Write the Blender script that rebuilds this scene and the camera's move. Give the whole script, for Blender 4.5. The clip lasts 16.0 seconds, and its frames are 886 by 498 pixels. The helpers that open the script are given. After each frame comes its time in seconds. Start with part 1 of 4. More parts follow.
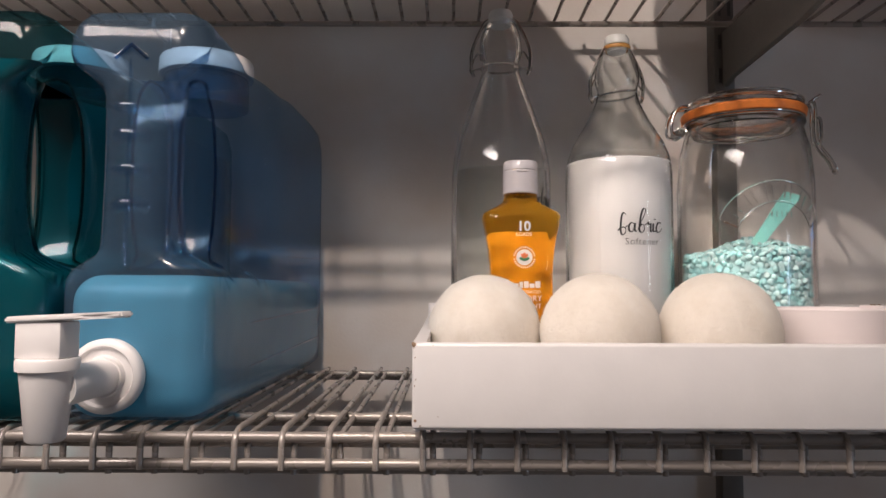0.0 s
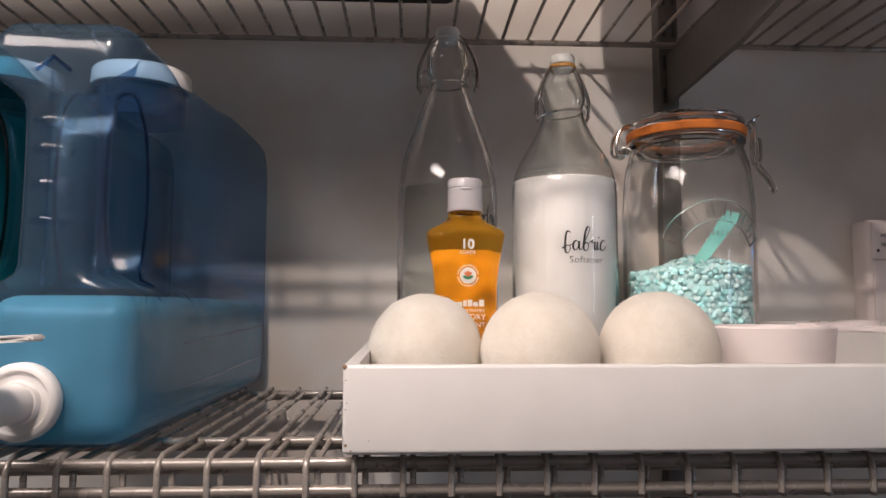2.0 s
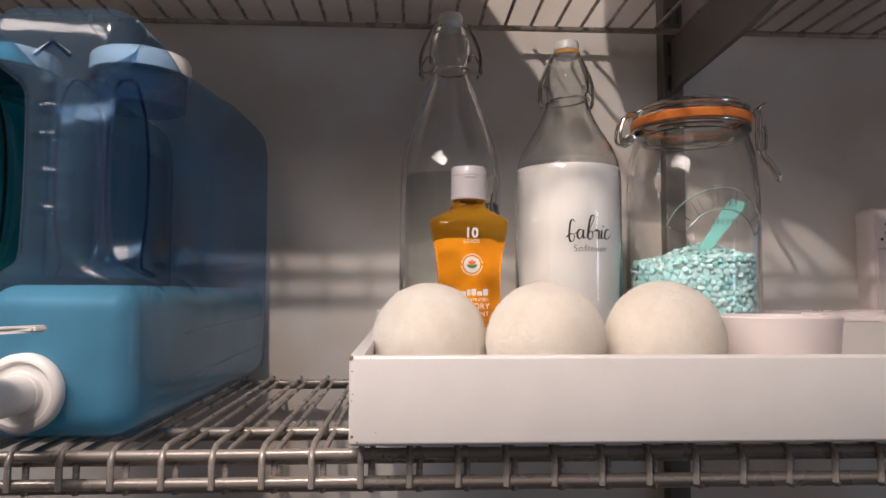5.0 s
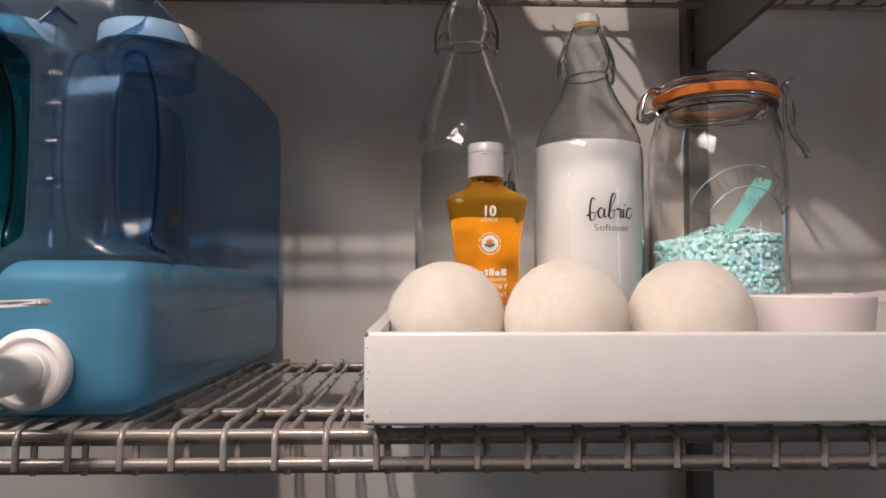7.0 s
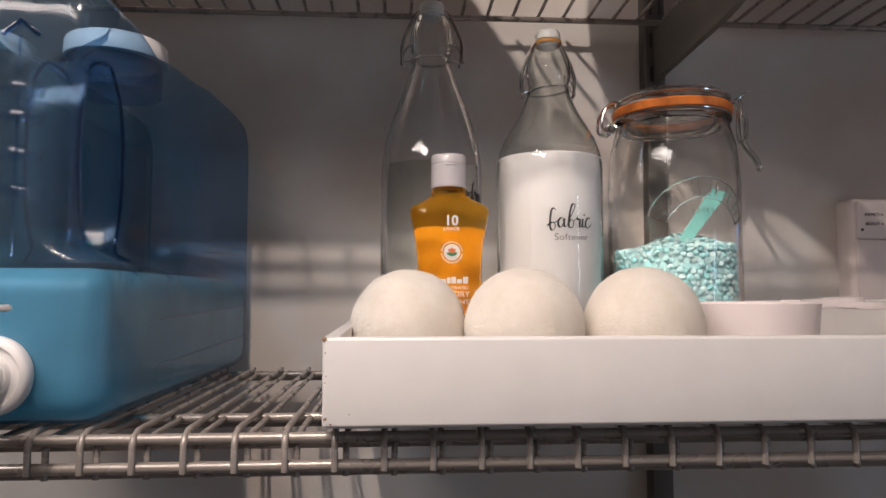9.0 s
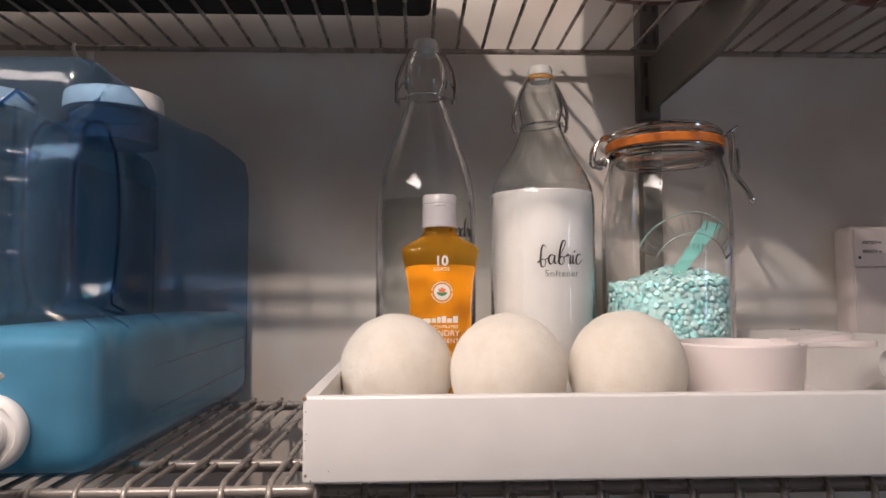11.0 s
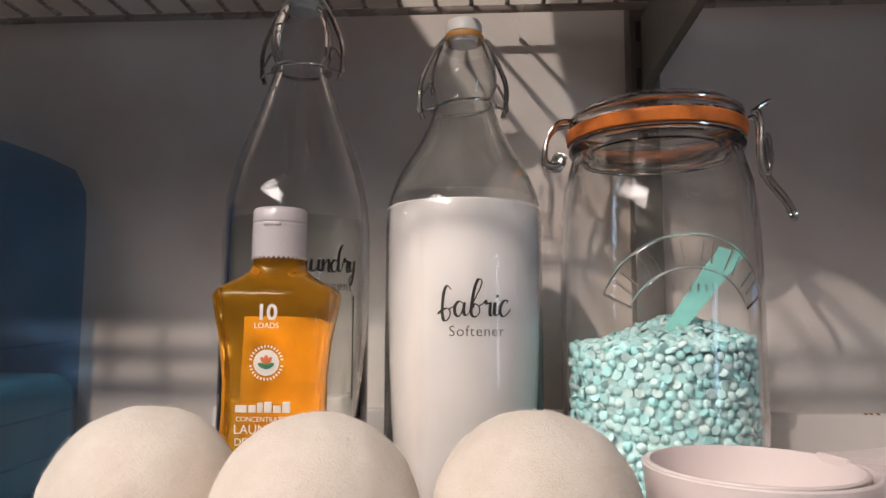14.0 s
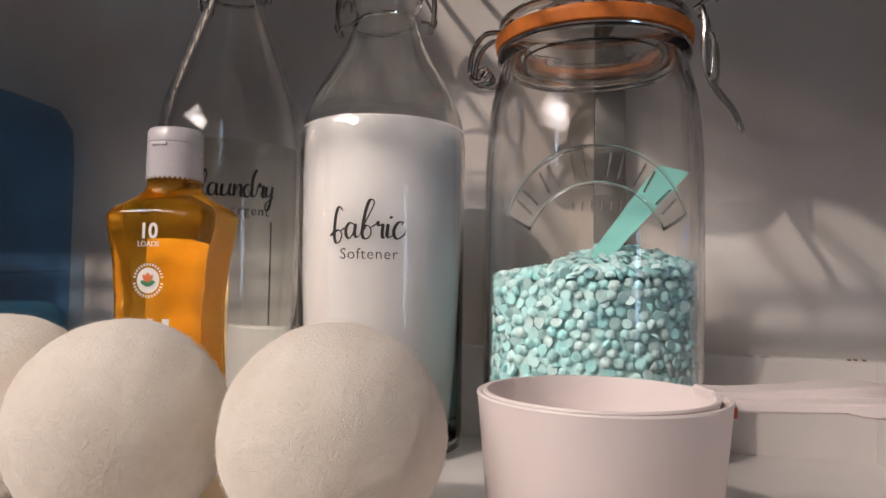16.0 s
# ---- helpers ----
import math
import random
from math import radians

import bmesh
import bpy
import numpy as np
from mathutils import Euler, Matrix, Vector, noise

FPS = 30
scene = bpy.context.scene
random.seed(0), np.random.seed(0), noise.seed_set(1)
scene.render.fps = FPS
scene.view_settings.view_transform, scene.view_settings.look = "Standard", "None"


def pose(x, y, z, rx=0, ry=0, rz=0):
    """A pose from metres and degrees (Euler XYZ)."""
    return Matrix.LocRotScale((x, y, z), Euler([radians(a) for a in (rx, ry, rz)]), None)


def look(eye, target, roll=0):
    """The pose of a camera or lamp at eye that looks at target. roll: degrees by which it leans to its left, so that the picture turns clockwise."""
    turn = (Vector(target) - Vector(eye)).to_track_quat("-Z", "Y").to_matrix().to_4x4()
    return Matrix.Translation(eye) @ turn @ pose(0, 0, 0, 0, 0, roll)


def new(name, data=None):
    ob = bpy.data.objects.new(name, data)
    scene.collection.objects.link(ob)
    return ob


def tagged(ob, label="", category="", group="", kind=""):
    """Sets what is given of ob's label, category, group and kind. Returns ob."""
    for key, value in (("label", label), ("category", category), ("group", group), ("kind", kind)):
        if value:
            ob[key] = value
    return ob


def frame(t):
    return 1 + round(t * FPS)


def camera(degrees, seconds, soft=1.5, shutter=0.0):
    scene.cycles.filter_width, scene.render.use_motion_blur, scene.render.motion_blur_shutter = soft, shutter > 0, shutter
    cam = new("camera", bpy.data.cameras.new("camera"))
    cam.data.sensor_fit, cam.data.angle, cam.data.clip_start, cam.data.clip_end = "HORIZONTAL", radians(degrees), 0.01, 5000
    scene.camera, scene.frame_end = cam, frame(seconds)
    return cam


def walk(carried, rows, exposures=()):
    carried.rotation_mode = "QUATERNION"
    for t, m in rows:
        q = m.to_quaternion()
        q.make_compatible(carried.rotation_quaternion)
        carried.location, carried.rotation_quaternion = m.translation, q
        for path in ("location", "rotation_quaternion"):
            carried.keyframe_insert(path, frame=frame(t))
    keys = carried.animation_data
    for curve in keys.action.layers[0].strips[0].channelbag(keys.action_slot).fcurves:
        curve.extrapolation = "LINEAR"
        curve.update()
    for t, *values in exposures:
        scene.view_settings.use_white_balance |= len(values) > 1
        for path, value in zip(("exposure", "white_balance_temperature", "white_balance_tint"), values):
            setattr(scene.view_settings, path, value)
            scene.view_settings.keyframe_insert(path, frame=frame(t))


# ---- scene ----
cam = camera(65.5, 16.0)
PATH = [
    (0, (0.008, -0.012, 0.068), (-0.003, 1.984, 0.189), 0.2),
    (0.5, (0.011, -0.006, 0.069), (0.025, 1.989, 0.205), 0.3),
    (1, (0.012, -0.006, 0.069), (0.046, 1.988, 0.22), 0.3),
    (1.5, (0.015, -0.008, 0.071), (0.089, 1.984, 0.235), 0.2),
    (2, (0.023, -0.007, 0.071), (0.116, 1.985, 0.234), 0.1),
    (2.5, (0.025, -0.008, 0.071), (0.132, 1.982, 0.237), 0.2),
    (3, (0.023, -0.012, 0.073), (0.141, 1.977, 0.243), 0.2),
    (3.5, (0.026, -0.012, 0.073), (0.15, 1.976, 0.252), 0.2),
    (6, (0.014, 0.007, 0.071), (0.097, 2.003, 0.167), 0.1),
    (6.5, (0.015, 0.01, 0.067), (0.089, 2.006, 0.168), 0.1),
    (7, (0.017, 0.011, 0.065), (0.079, 2.007, 0.164), 0.1),
    (7.5, (0.014, 0.011, 0.063), (0.092, 2.006, 0.173), 0.1),
    (8, (0.019, 0.008, 0.063), (0.112, 2.003, 0.173), 0.0),
    (8.5, (0.023, 0.005, 0.062), (0.131, 1.998, 0.183), -0.1),
    (9, (0.026, 0.0, 0.063), (0.156, 1.992, 0.193), -0.0),
    (11.5, (0.058, -0.013, 0.1), (0.111, 1.982, 0.222), -0.2),
    (12, (0.077, -0.013, 0.105), (0.105, 1.983, 0.24), -0.3),
    (12.5, (0.11, 0.001, 0.108), (0.066, 1.997, 0.238), -0.4),
    (12.7, (0.1256, 0.0083, 0.1063), (0.0219, 2.0016, 0.2325), 0.33),
    (12.9, (0.1358, 0.0253, 0.1021), (0.0091, 2.0176, 0.2233), 0.79),
    (13, (0.136, 0.046, 0.108), (0.019, 2.04, 0.209), 0.1),
    (13.1, (0.1419, 0.0574, 0.1078), (-0.0029, 2.049, 0.2213), 0.6),
    (13.2, (0.1394, 0.0821, 0.1181), (-0.0031, 2.0741, 0.2258), 0.68),
    (13.3, (0.1399, 0.099, 0.1196), (-0.0136, 2.0891, 0.247), 0.64),
    (13.4, (0.1388, 0.1223, 0.1191), (-0.0075, 2.1112, 0.2702), 0.7),
    (13.5, (0.14, 0.135, 0.121), (-0.001, 2.125, 0.27), 0.4),
    (13.6, (0.1493, 0.1468, 0.116), (-0.0126, 2.1324, 0.2923), 0.5),
    (13.8, (0.1561, 0.1631, 0.1093), (0.0153, 2.1481, 0.3093), 0.73),
    (14, (0.162, 0.176, 0.112), (0.039, 2.161, 0.314), 0.2),
    (14.5, (0.188, 0.19, 0.106), (-0.042, 2.167, 0.304), 0.5),
    (14.7, (0.196, 0.1927, 0.0973), (-0.0736, 2.1631, 0.3093), 0.96),
    (15, (0.22, 0.203, 0.097), (-0.189, 2.155, 0.238), 1.0),
    (15.2, (0.2288, 0.2084, 0.0885), (-0.1756, 2.1608, 0.2461), 1.17),
    (15.5, (0.251, 0.212, 0.097), (-0.213, 2.155, 0.193), 1.0),
    (16, (0.268, 0.211, 0.094), (-0.209, 2.151, 0.187), 0.9),
]
walk(cam, [(t, look(eye, target, roll)) for t, eye, target, roll in PATH], exposures=[(0, 0.10), (11.5, 0.08), (13, 0.06), (14.5, 0.05), (16, -0.01)])

# ---- light ----
world = bpy.data.worlds.new("world")
scene.world = world
world.use_nodes = True
world.node_tree.nodes["Background"].inputs[0].default_value = (0.5, 0.55, 0.65, 1)
world.node_tree.nodes["Background"].inputs[1].default_value = 0.02

LAMP = Vector((-0.112, -0.089, 0.642))
lamp_data = bpy.data.lights.new("downlight_bulb", "AREA")
lamp_data.shape, lamp_data.size, lamp_data.energy = "DISK", 0.020, 3.7
lamp_data.color = (1.0, 0.86, 0.77)
lamp = new("downlight_bulb", lamp_data)
lamp.matrix_world = look(LAMP, (0.02, 0.42, 0.05))
# unseen area lamp, added as fill to lift the dim wall and bottles
fill_data = bpy.data.lights.new("fill_panel_light", "AREA")
fill_data.shape, fill_data.size, fill_data.size_y, fill_data.energy = "RECTANGLE", 0.8, 0.28, 10.0
fill_data.color = (1.0, 0.88, 0.83)
fill_lamp = new("fill_panel_light", fill_data)
fill_lamp.matrix_world = look((-0.45, -0.16, 0.640), (-0.40, -0.12, 0.0))


# ---- materials ----
def material(name, color, rough=0.5, metal=0.0, spot=None, scale=60.0, amount=0.15, bump=0.0, bump_scale=400.0, sss_scale=0.5, sheen=0.0, coat=0.0, sss=0.0, random_tint=0.0, spec=0.5):
    """A painted, felted, plastic or metal surface: colour varied at two scales, roughness varied, fine relief."""
    m = bpy.data.materials.new(name)
    m.use_nodes = True
    nt = m.node_tree
    b = nt.nodes["Principled BSDF"]
    tc = nt.nodes.new("ShaderNodeTexCoord")
    big = nt.nodes.new("ShaderNodeTexNoise")
    big.inputs["Scale"].default_value, big.inputs["Detail"].default_value = scale, 5
    nt.links.new(tc.outputs["Object"], big.inputs["Vector"])
    fine = nt.nodes.new("ShaderNodeTexNoise")
    fine.inputs["Scale"].default_value, fine.inputs["Detail"].default_value = bump_scale, 3
    nt.links.new(tc.outputs["Object"], fine.inputs["Vector"])
    ramp = nt.nodes.new("ShaderNodeMapRange")
    ramp.inputs[1].default_value, ramp.inputs[2].default_value = 0.35, 0.7
    nt.links.new(big.outputs["Fac"], ramp.inputs[0])
    mix = nt.nodes.new("ShaderNodeMix")
    mix.data_type = "RGBA"
    other = spot or tuple(c * (1 - amount) for c in color)
    mix.inputs[6].default_value, mix.inputs[7].default_value = (*color, 1), (*other, 1)
    nt.links.new(ramp.outputs[0], mix.inputs[0])
    last = mix.outputs[2]
    if random_tint:
        geo = nt.nodes.new("ShaderNodeNewGeometry")
        hsv = nt.nodes.new("ShaderNodeHueSaturation")
        rng = nt.nodes.new("ShaderNodeMapRange")
        rng.inputs[3].default_value, rng.inputs[4].default_value = 1 - random_tint, 1 + random_tint * 0.6
        nt.links.new(geo.outputs["Random Per Island"], rng.inputs[0])
        nt.links.new(rng.outputs[0], hsv.inputs["Value"])
        sat = nt.nodes.new("ShaderNodeMapRange")
        sat.inputs[3].default_value, sat.inputs[4].default_value = 1.20, 0.55
        mul = nt.nodes.new("ShaderNodeMath")
        mul.operation = "FRACT"
        mul2 = nt.nodes.new("ShaderNodeMath")
        mul2.operation = "MULTIPLY"
        mul2.inputs[1].default_value = 7.31
        nt.links.new(geo.outputs["Random Per Island"], mul2.inputs[0])
        nt.links.new(mul2.outputs[0], mul.inputs[0])
        nt.links.new(mul.outputs[0], sat.inputs[0])
        nt.links.new(sat.outputs[0], hsv.inputs["Saturation"])
        nt.links.new(last, hsv.inputs["Color"])
        last = hsv.outputs["Color"]
    nt.links.new(last, b.inputs["Base Color"])
    rr = nt.nodes.new("ShaderNodeMapRange")
    rr.inputs[3].default_value, rr.inputs[4].default_value = max(0.02, rough - 0.08), min(1, rough + 0.08)
    nt.links.new(fine.outputs["Fac"], rr.inputs[0])
    nt.links.new(rr.outputs[0], b.inputs["Roughness"])
    b.inputs["Metallic"].default_value = metal
    b.inputs["Specular IOR Level"].default_value = spec
    b.inputs["Sheen Weight"].default_value = sheen
    b.inputs["Coat Weight"].default_value = coat
    if sss:
        b.inputs["Subsurface Weight"].default_value = sss
        b.inputs["Subsurface Radius"].default_value = (0.01, 0.01, 0.01)
        b.inputs["Subsurface Scale"].default_value = sss_scale
    if bump:
        bp = nt.nodes.new("ShaderNodeBump")
        bp.inputs["Strength"].default_value, bp.inputs["Distance"].default_value = bump, 0.001
        nt.links.new(fine.outputs["Fac"], bp.inputs["Height"])
        nt.links.new(bp.outputs["Normal"], b.inputs["Normal"])
    return m


def clear(name, tint, ior=1.5, rough=0.02, bump=0.0, bump_scale=60.0, edge=0.6, haze=0.0, haze_color=(0.5, 0.5, 0.5)):
    """A thin clear wall of glass or plastic: tinted see-through with a mirror gloss by Fresnel."""
    m = bpy.data.materials.new(name)
    m.use_nodes = True
    nt = m.node_tree
    nt.nodes.remove(nt.nodes["Principled BSDF"])
    out = nt.nodes["Material Output"]
    tr = nt.nodes.new("ShaderNodeBsdfTransparent")
    tr.inputs[0].default_value = (*tint, 1)
    gl = nt.nodes.new("ShaderNodeBsdfGlossy")
    gl.inputs["Roughness"].default_value = rough
    fr = nt.nodes.new("ShaderNodeLayerWeight")
    fr.inputs["Blend"].default_value = 0.5
    pw = nt.nodes.new("ShaderNodeMath")
    pw.operation = "POWER"
    pw.inputs[1].default_value = 4.0
    nt.links.new(fr.outputs["Facing"], pw.inputs[0])
    gain = nt.nodes.new("ShaderNodeMapRange")
    gain.inputs[3].default_value, gain.inputs[4].default_value = ((ior - 1) / (ior + 1)) ** 2, edge
    nt.links.new(pw.outputs[0], gain.inputs[0])
    mx = nt.nodes.new("ShaderNodeMixShader")
    nt.links.new(gain.outputs[0], mx.inputs[0])
    see = tr
    if haze:
        df = nt.nodes.new("ShaderNodeBsdfDiffuse")
        df.inputs[0].default_value = (*haze_color, 1)
        see = nt.nodes.new("ShaderNodeMixShader")
        see.inputs[0].default_value = haze
        nt.links.new(tr.outputs[0], see.inputs[1])
        nt.links.new(df.outputs[0], see.inputs[2])
    nt.links.new(see.outputs[0], mx.inputs[1])
    nt.links.new(gl.outputs[0], mx.inputs[2])
    nt.links.new(mx.outputs[0], out.inputs[0])
    if bump:
        tc = nt.nodes.new("ShaderNodeTexCoord")
        no = nt.nodes.new("ShaderNodeTexNoise")
        no.inputs["Scale"].default_value = bump_scale
        nt.links.new(tc.outputs["Object"], no.inputs["Vector"])
        bp = nt.nodes.new("ShaderNodeBump")
        bp.inputs["Strength"].default_value, bp.inputs["Distance"].default_value = bump, 0.002
        nt.links.new(no.outputs["Fac"], bp.inputs["Height"])
        nt.links.new(bp.outputs["Normal"], gl.inputs["Normal"])
        nt.links.new(bp.outputs["Normal"], fr.inputs["Normal"])
    return m


def filled(name, tint, ior=1.4, rough=0.02, bump=0.0, bump_scale=40.0, milky=0.0):
    """Solid glass or a clear body full of coloured liquid: real refraction."""
    m = bpy.data.materials.new(name)
    m.use_nodes = True
    b = m.node_tree.nodes["Principled BSDF"]
    b.inputs["Base Color"].default_value = (*tint, 1)
    b.inputs["Transmission Weight"].default_value = 1.0
    b.inputs["IOR"].default_value = ior
    b.inputs["Roughness"].default_value = rough
    if bump:
        nt = m.node_tree
        tc = nt.nodes.new("ShaderNodeTexCoord")
        no = nt.nodes.new("ShaderNodeTexNoise")
        no.inputs["Scale"].default_value = bump_scale
        nt.links.new(tc.outputs["Object"], no.inputs["Vector"])
        bp = nt.nodes.new("ShaderNodeBump")
        bp.inputs["Strength"].default_value, bp.inputs["Distance"].default_value = bump, 0.002
        nt.links.new(no.outputs["Fac"], bp.inputs["Height"])
        nt.links.new(bp.outputs["Normal"], b.inputs["Normal"])
    if milky:
        nt = m.node_tree
        tl = nt.nodes.new("ShaderNodeBsdfTranslucent")
        tl.inputs[0].default_value = (*tint, 1)
        mx = nt.nodes.new("ShaderNodeMixShader")
        mx.inputs[0].default_value = milky
        nt.links.new(b.outputs[0], mx.inputs[1])
        nt.links.new(tl.outputs[0], mx.inputs[2])
        nt.links.new(mx.outputs[0], nt.nodes["Material Output"].inputs[0])
    return m


def cloudy(name, color, clear_tint, share):
    """A cloudy liquid: part milky and scattering, part see-through."""
    m = material(name, color, 0.35, scale=16, spot=tuple(c * 0.62 for c in color), sss=0.3)
    nt = m.node_tree
    tr = nt.nodes.new("ShaderNodeBsdfTransparent")
    tr.inputs[0].default_value = (*clear_tint, 1)
    mx = nt.nodes.new("ShaderNodeMixShader")
    mx.inputs[0].default_value = share
    nt.links.new(nt.nodes["Principled BSDF"].outputs[0], mx.inputs[1])
    nt.links.new(tr.outputs[0], mx.inputs[2])
    nt.links.new(mx.outputs[0], nt.nodes["Material Output"].inputs[0])
    return m


def felted(name, color, spot):
    """Felted wool: matted fibres, small lumps and pits, a soft sheen at the edge."""
    m = material(name, color, 0.95, spot=spot, scale=75, sheen=0.5)
    nt = m.node_tree
    b = nt.nodes["Principled BSDF"]
    tc = nt.nodes.new("ShaderNodeTexCoord")
    lump = nt.nodes.new("ShaderNodeTexNoise")
    lump.inputs["Scale"].default_value, lump.inputs["Detail"].default_value, lump.inputs["Distortion"].default_value = 130, 6, 1.5
    hair = nt.nodes.new("ShaderNodeTexNoise")
    hair.inputs["Scale"].default_value, hair.inputs["Detail"].default_value, hair.inputs["Distortion"].default_value = 420, 4, 4.0
    for no in (lump, hair):
        nt.links.new(tc.outputs["Object"], no.inputs["Vector"])
    a = nt.nodes.new("ShaderNodeBump")
    a.inputs["Strength"].default_value, a.inputs["Distance"].default_value = 0.30, 0.0022
    nt.links.new(lump.outputs["Fac"], a.inputs["Height"])
    c = nt.nodes.new("ShaderNodeBump")
    c.inputs["Strength"].default_value, c.inputs["Distance"].default_value = 0.85, 0.0009
    nt.links.new(hair.outputs["Fac"], c.inputs["Height"])
    nt.links.new(a.outputs["Normal"], c.inputs["Normal"])
    nt.links.new(c.outputs["Normal"], b.inputs["Normal"])
    return m


def glowing(name, color, strength):
    m = bpy.data.materials.new(name)
    m.use_nodes = True
    b = m.node_tree.nodes["Principled BSDF"]
    b.inputs["Base Color"].default_value = (*color, 1)
    b.inputs["Emission Color"].default_value = (*color, 1)
    b.inputs["Emission Strength"].default_value = strength
    return m


WALL = material("wall_paint", (0.72, 0.70, 0.68), 0.7, spot=(0.58, 0.48, 0.41), scale=6, bump=0.15, bump_scale=350)
ROOM = material("room_paint", (0.66, 0.63, 0.60), 0.8, scale=3, amount=0.08)
FLOOR = material("floor_tile", (0.14, 0.14, 0.14), 0.5, scale=6)
WIRE = material("grey_enamel_wire", (0.31, 0.27, 0.243), 0.28, metal=0.25, scale=25, amount=0.15, bump_scale=50, spec=0.6)
STEEL = material("grey_enamel_steel", (0.11, 0.10, 0.09), 0.42, scale=80, amount=0.12, bump=0.08)
TRAY = material("white_lacquer", (0.75, 0.715, 0.70), 0.35, scale=40, amount=0.05, bump=0.06, bump_scale=250)
CHIP = material("chipped_wood", (0.32, 0.20, 0.12), 0.8, scale=300)
FELT = felted("felted_wool", (0.90, 0.83, 0.74), (0.83, 0.75, 0.65))
FUZZ = material("wool_fibre", (0.90, 0.83, 0.74), 0.9, scale=300, sheen=0.3)
GLASS = filled("clear_glass", (0.955, 0.955, 0.945), 1.5, 0.0, 0.06, 40)
GLASS_THICK = filled("thick_glass", (0.97, 0.97, 0.965), 1.45, 0.0, 0.08, 60)
WATER = clear("thin_detergent", (0.90, 0.905, 0.89), 1.2, 0.02)
FILM = clear("softener_film", (0.90, 0.90, 0.89), 1.1, 0.3, edge=0.1, haze=0.09, haze_color=(0.60, 0.59, 0.57))
MILK = material("white_softener", (0.62, 0.605, 0.595), 0.4, scale=20, amount=0.03, sss=1.0, sss_scale=5.0)
CHROME = material("steel_wire", (0.64, 0.63, 0.61), 0.15, metal=1.0, scale=300, amount=0.25)
BLACK_INK = material("black_vinyl", (0.015, 0.013, 0.013), 0.5)
WHITE_INK = material("white_print", (0.85, 0.83, 0.80), 0.5)
GREEN_INK = material("green_print", (0.06, 0.25, 0.12), 0.5)
RED_INK = material("red_print", (0.80, 0.22, 0.08), 0.5)
STOPPER = material("white_porcelain", (0.80, 0.80, 0.78), 0.3, amount=0.05)
WASHER = material("amber_rubber", (0.60, 0.30, 0.08), 0.5)
ORANGE = material("orange_rubber", (0.85, 0.24, 0.04), 0.5, scale=200, amount=0.2)
AMBER = filled("amber_soap", (1.0, 0.52, 0.05), 1.36, 0.0, 0.30, 26, milky=0.10)
FLIP = material("frosted_cap", (0.58, 0.55, 0.57), 0.25, amount=0.03, scale=25, sss=0.3)
BEAD = material("aqua_beads", (0.40, 0.68, 0.69), 0.75, scale=200, amount=0.06, random_tint=0.12, spec=0.15, sss=0.15, sss_scale=0.2)
SCOOP = material("aqua_scoop", (0.30, 0.74, 0.66), 0.4, amount=0.06)
PINK = material("pale_pink_plastic", (0.88, 0.79, 0.78), 0.42, amount=0.04, scale=30, bump=0.05)
REDMARK = material("red_mark", (0.6, 0.12, 0.06), 0.5)
JUG_BLUE = clear("blue_plastic", (0.56, 0.72, 0.87), 1.5, 0.13, 0.5, 34, edge=0.55, haze=0.044, haze_color=(0.45, 0.66, 0.90))
RIM_BLUE = clear("thick_blue_plastic", (0.36, 0.52, 0.71), 1.5, 0.05, edge=0.9)
RIDGE = clear("clear_plastic_ridge", (0.80, 0.88, 0.95), 1.5, 0.05, edge=0.95)
RIM_TEAL = clear("thick_teal_plastic", (0.16, 0.45, 0.45), 1.5, 0.05, edge=0.9)
JUG_TEAL = clear("teal_plastic", (0.36, 0.68, 0.75), 1.5, 0.06, 0.5, 34, edge=0.6)
BLUE_SOAP = cloudy("blue_detergent", (0.36, 0.80, 0.87), (0.38, 0.74, 0.80), 0.46)
TEAL_SOAP = material("teal_detergent", (0.004, 0.12, 0.13), 0.3, scale=12, amount=0.2)
WHITE_PLASTIC = material("white_plastic", (0.75, 0.715, 0.70), 0.35, amount=0.04, scale=60)
BLACK_FELT = material("black_felt", (0.012, 0.012, 0.013), 0.95, scale=150, amount=0.4, bump=0.8)
MAROON = material("maroon_plastic", (0.16, 0.035, 0.022), 0.3, scale=30, amount=0.25)
# paper label; its strong mottle paints in streaks of refracted light
BACK_LABEL = material("back_label_paper", (0.60, 0.55, 0.42), 0.6, scale=45, amount=0.6)
PAPER = material("white_label", (0.75, 0.72, 0.70), 0.7)
KEYPAD = material("keypad_plastic", (0.72, 0.63, 0.61), 0.4, amount=0.04)
SCREEN = glowing("blue_screen", (0.10, 0.34, 0.85), 0.9)
DARK = material("dark_plastic", (0.05, 0.045, 0.045), 0.5)
LAMP_GLOW = glowing("lamp_glass", (1.0, 0.82, 0.62), 6.0)
DAYLIGHT = glowing("daylight_pane", (0.50, 0.70, 1.0), 9.0)


# ---- builders ----
def mesh_of(name, bm, mat, smooth=True):
    me = bpy.data.meshes.new(name)
    bmesh.ops.recalc_face_normals(bm, faces=bm.faces)
    bm.to_mesh(me)
    bm.free()
    me.materials.append(mat)
    if smooth:
        me.polygons.foreach_set("use_smooth", [True] * len(me.polygons))
        me.set_sharp_from_angle(angle=radians(42))
    return me


def part(name, bm, mat, parent=None, label="", smooth=True):
    ob = new(name, mesh_of(name, bm, mat, smooth))
    ob.parent = parent
    if label:
        ob["label"] = label
    return ob


def thing(name, label, category, at=(0, 0, 0), group="", kind=""):
    ob = new(name)
    ob.empty_display_size = 0.02
    ob.location = at
    return tagged(ob, label, category, group, kind)


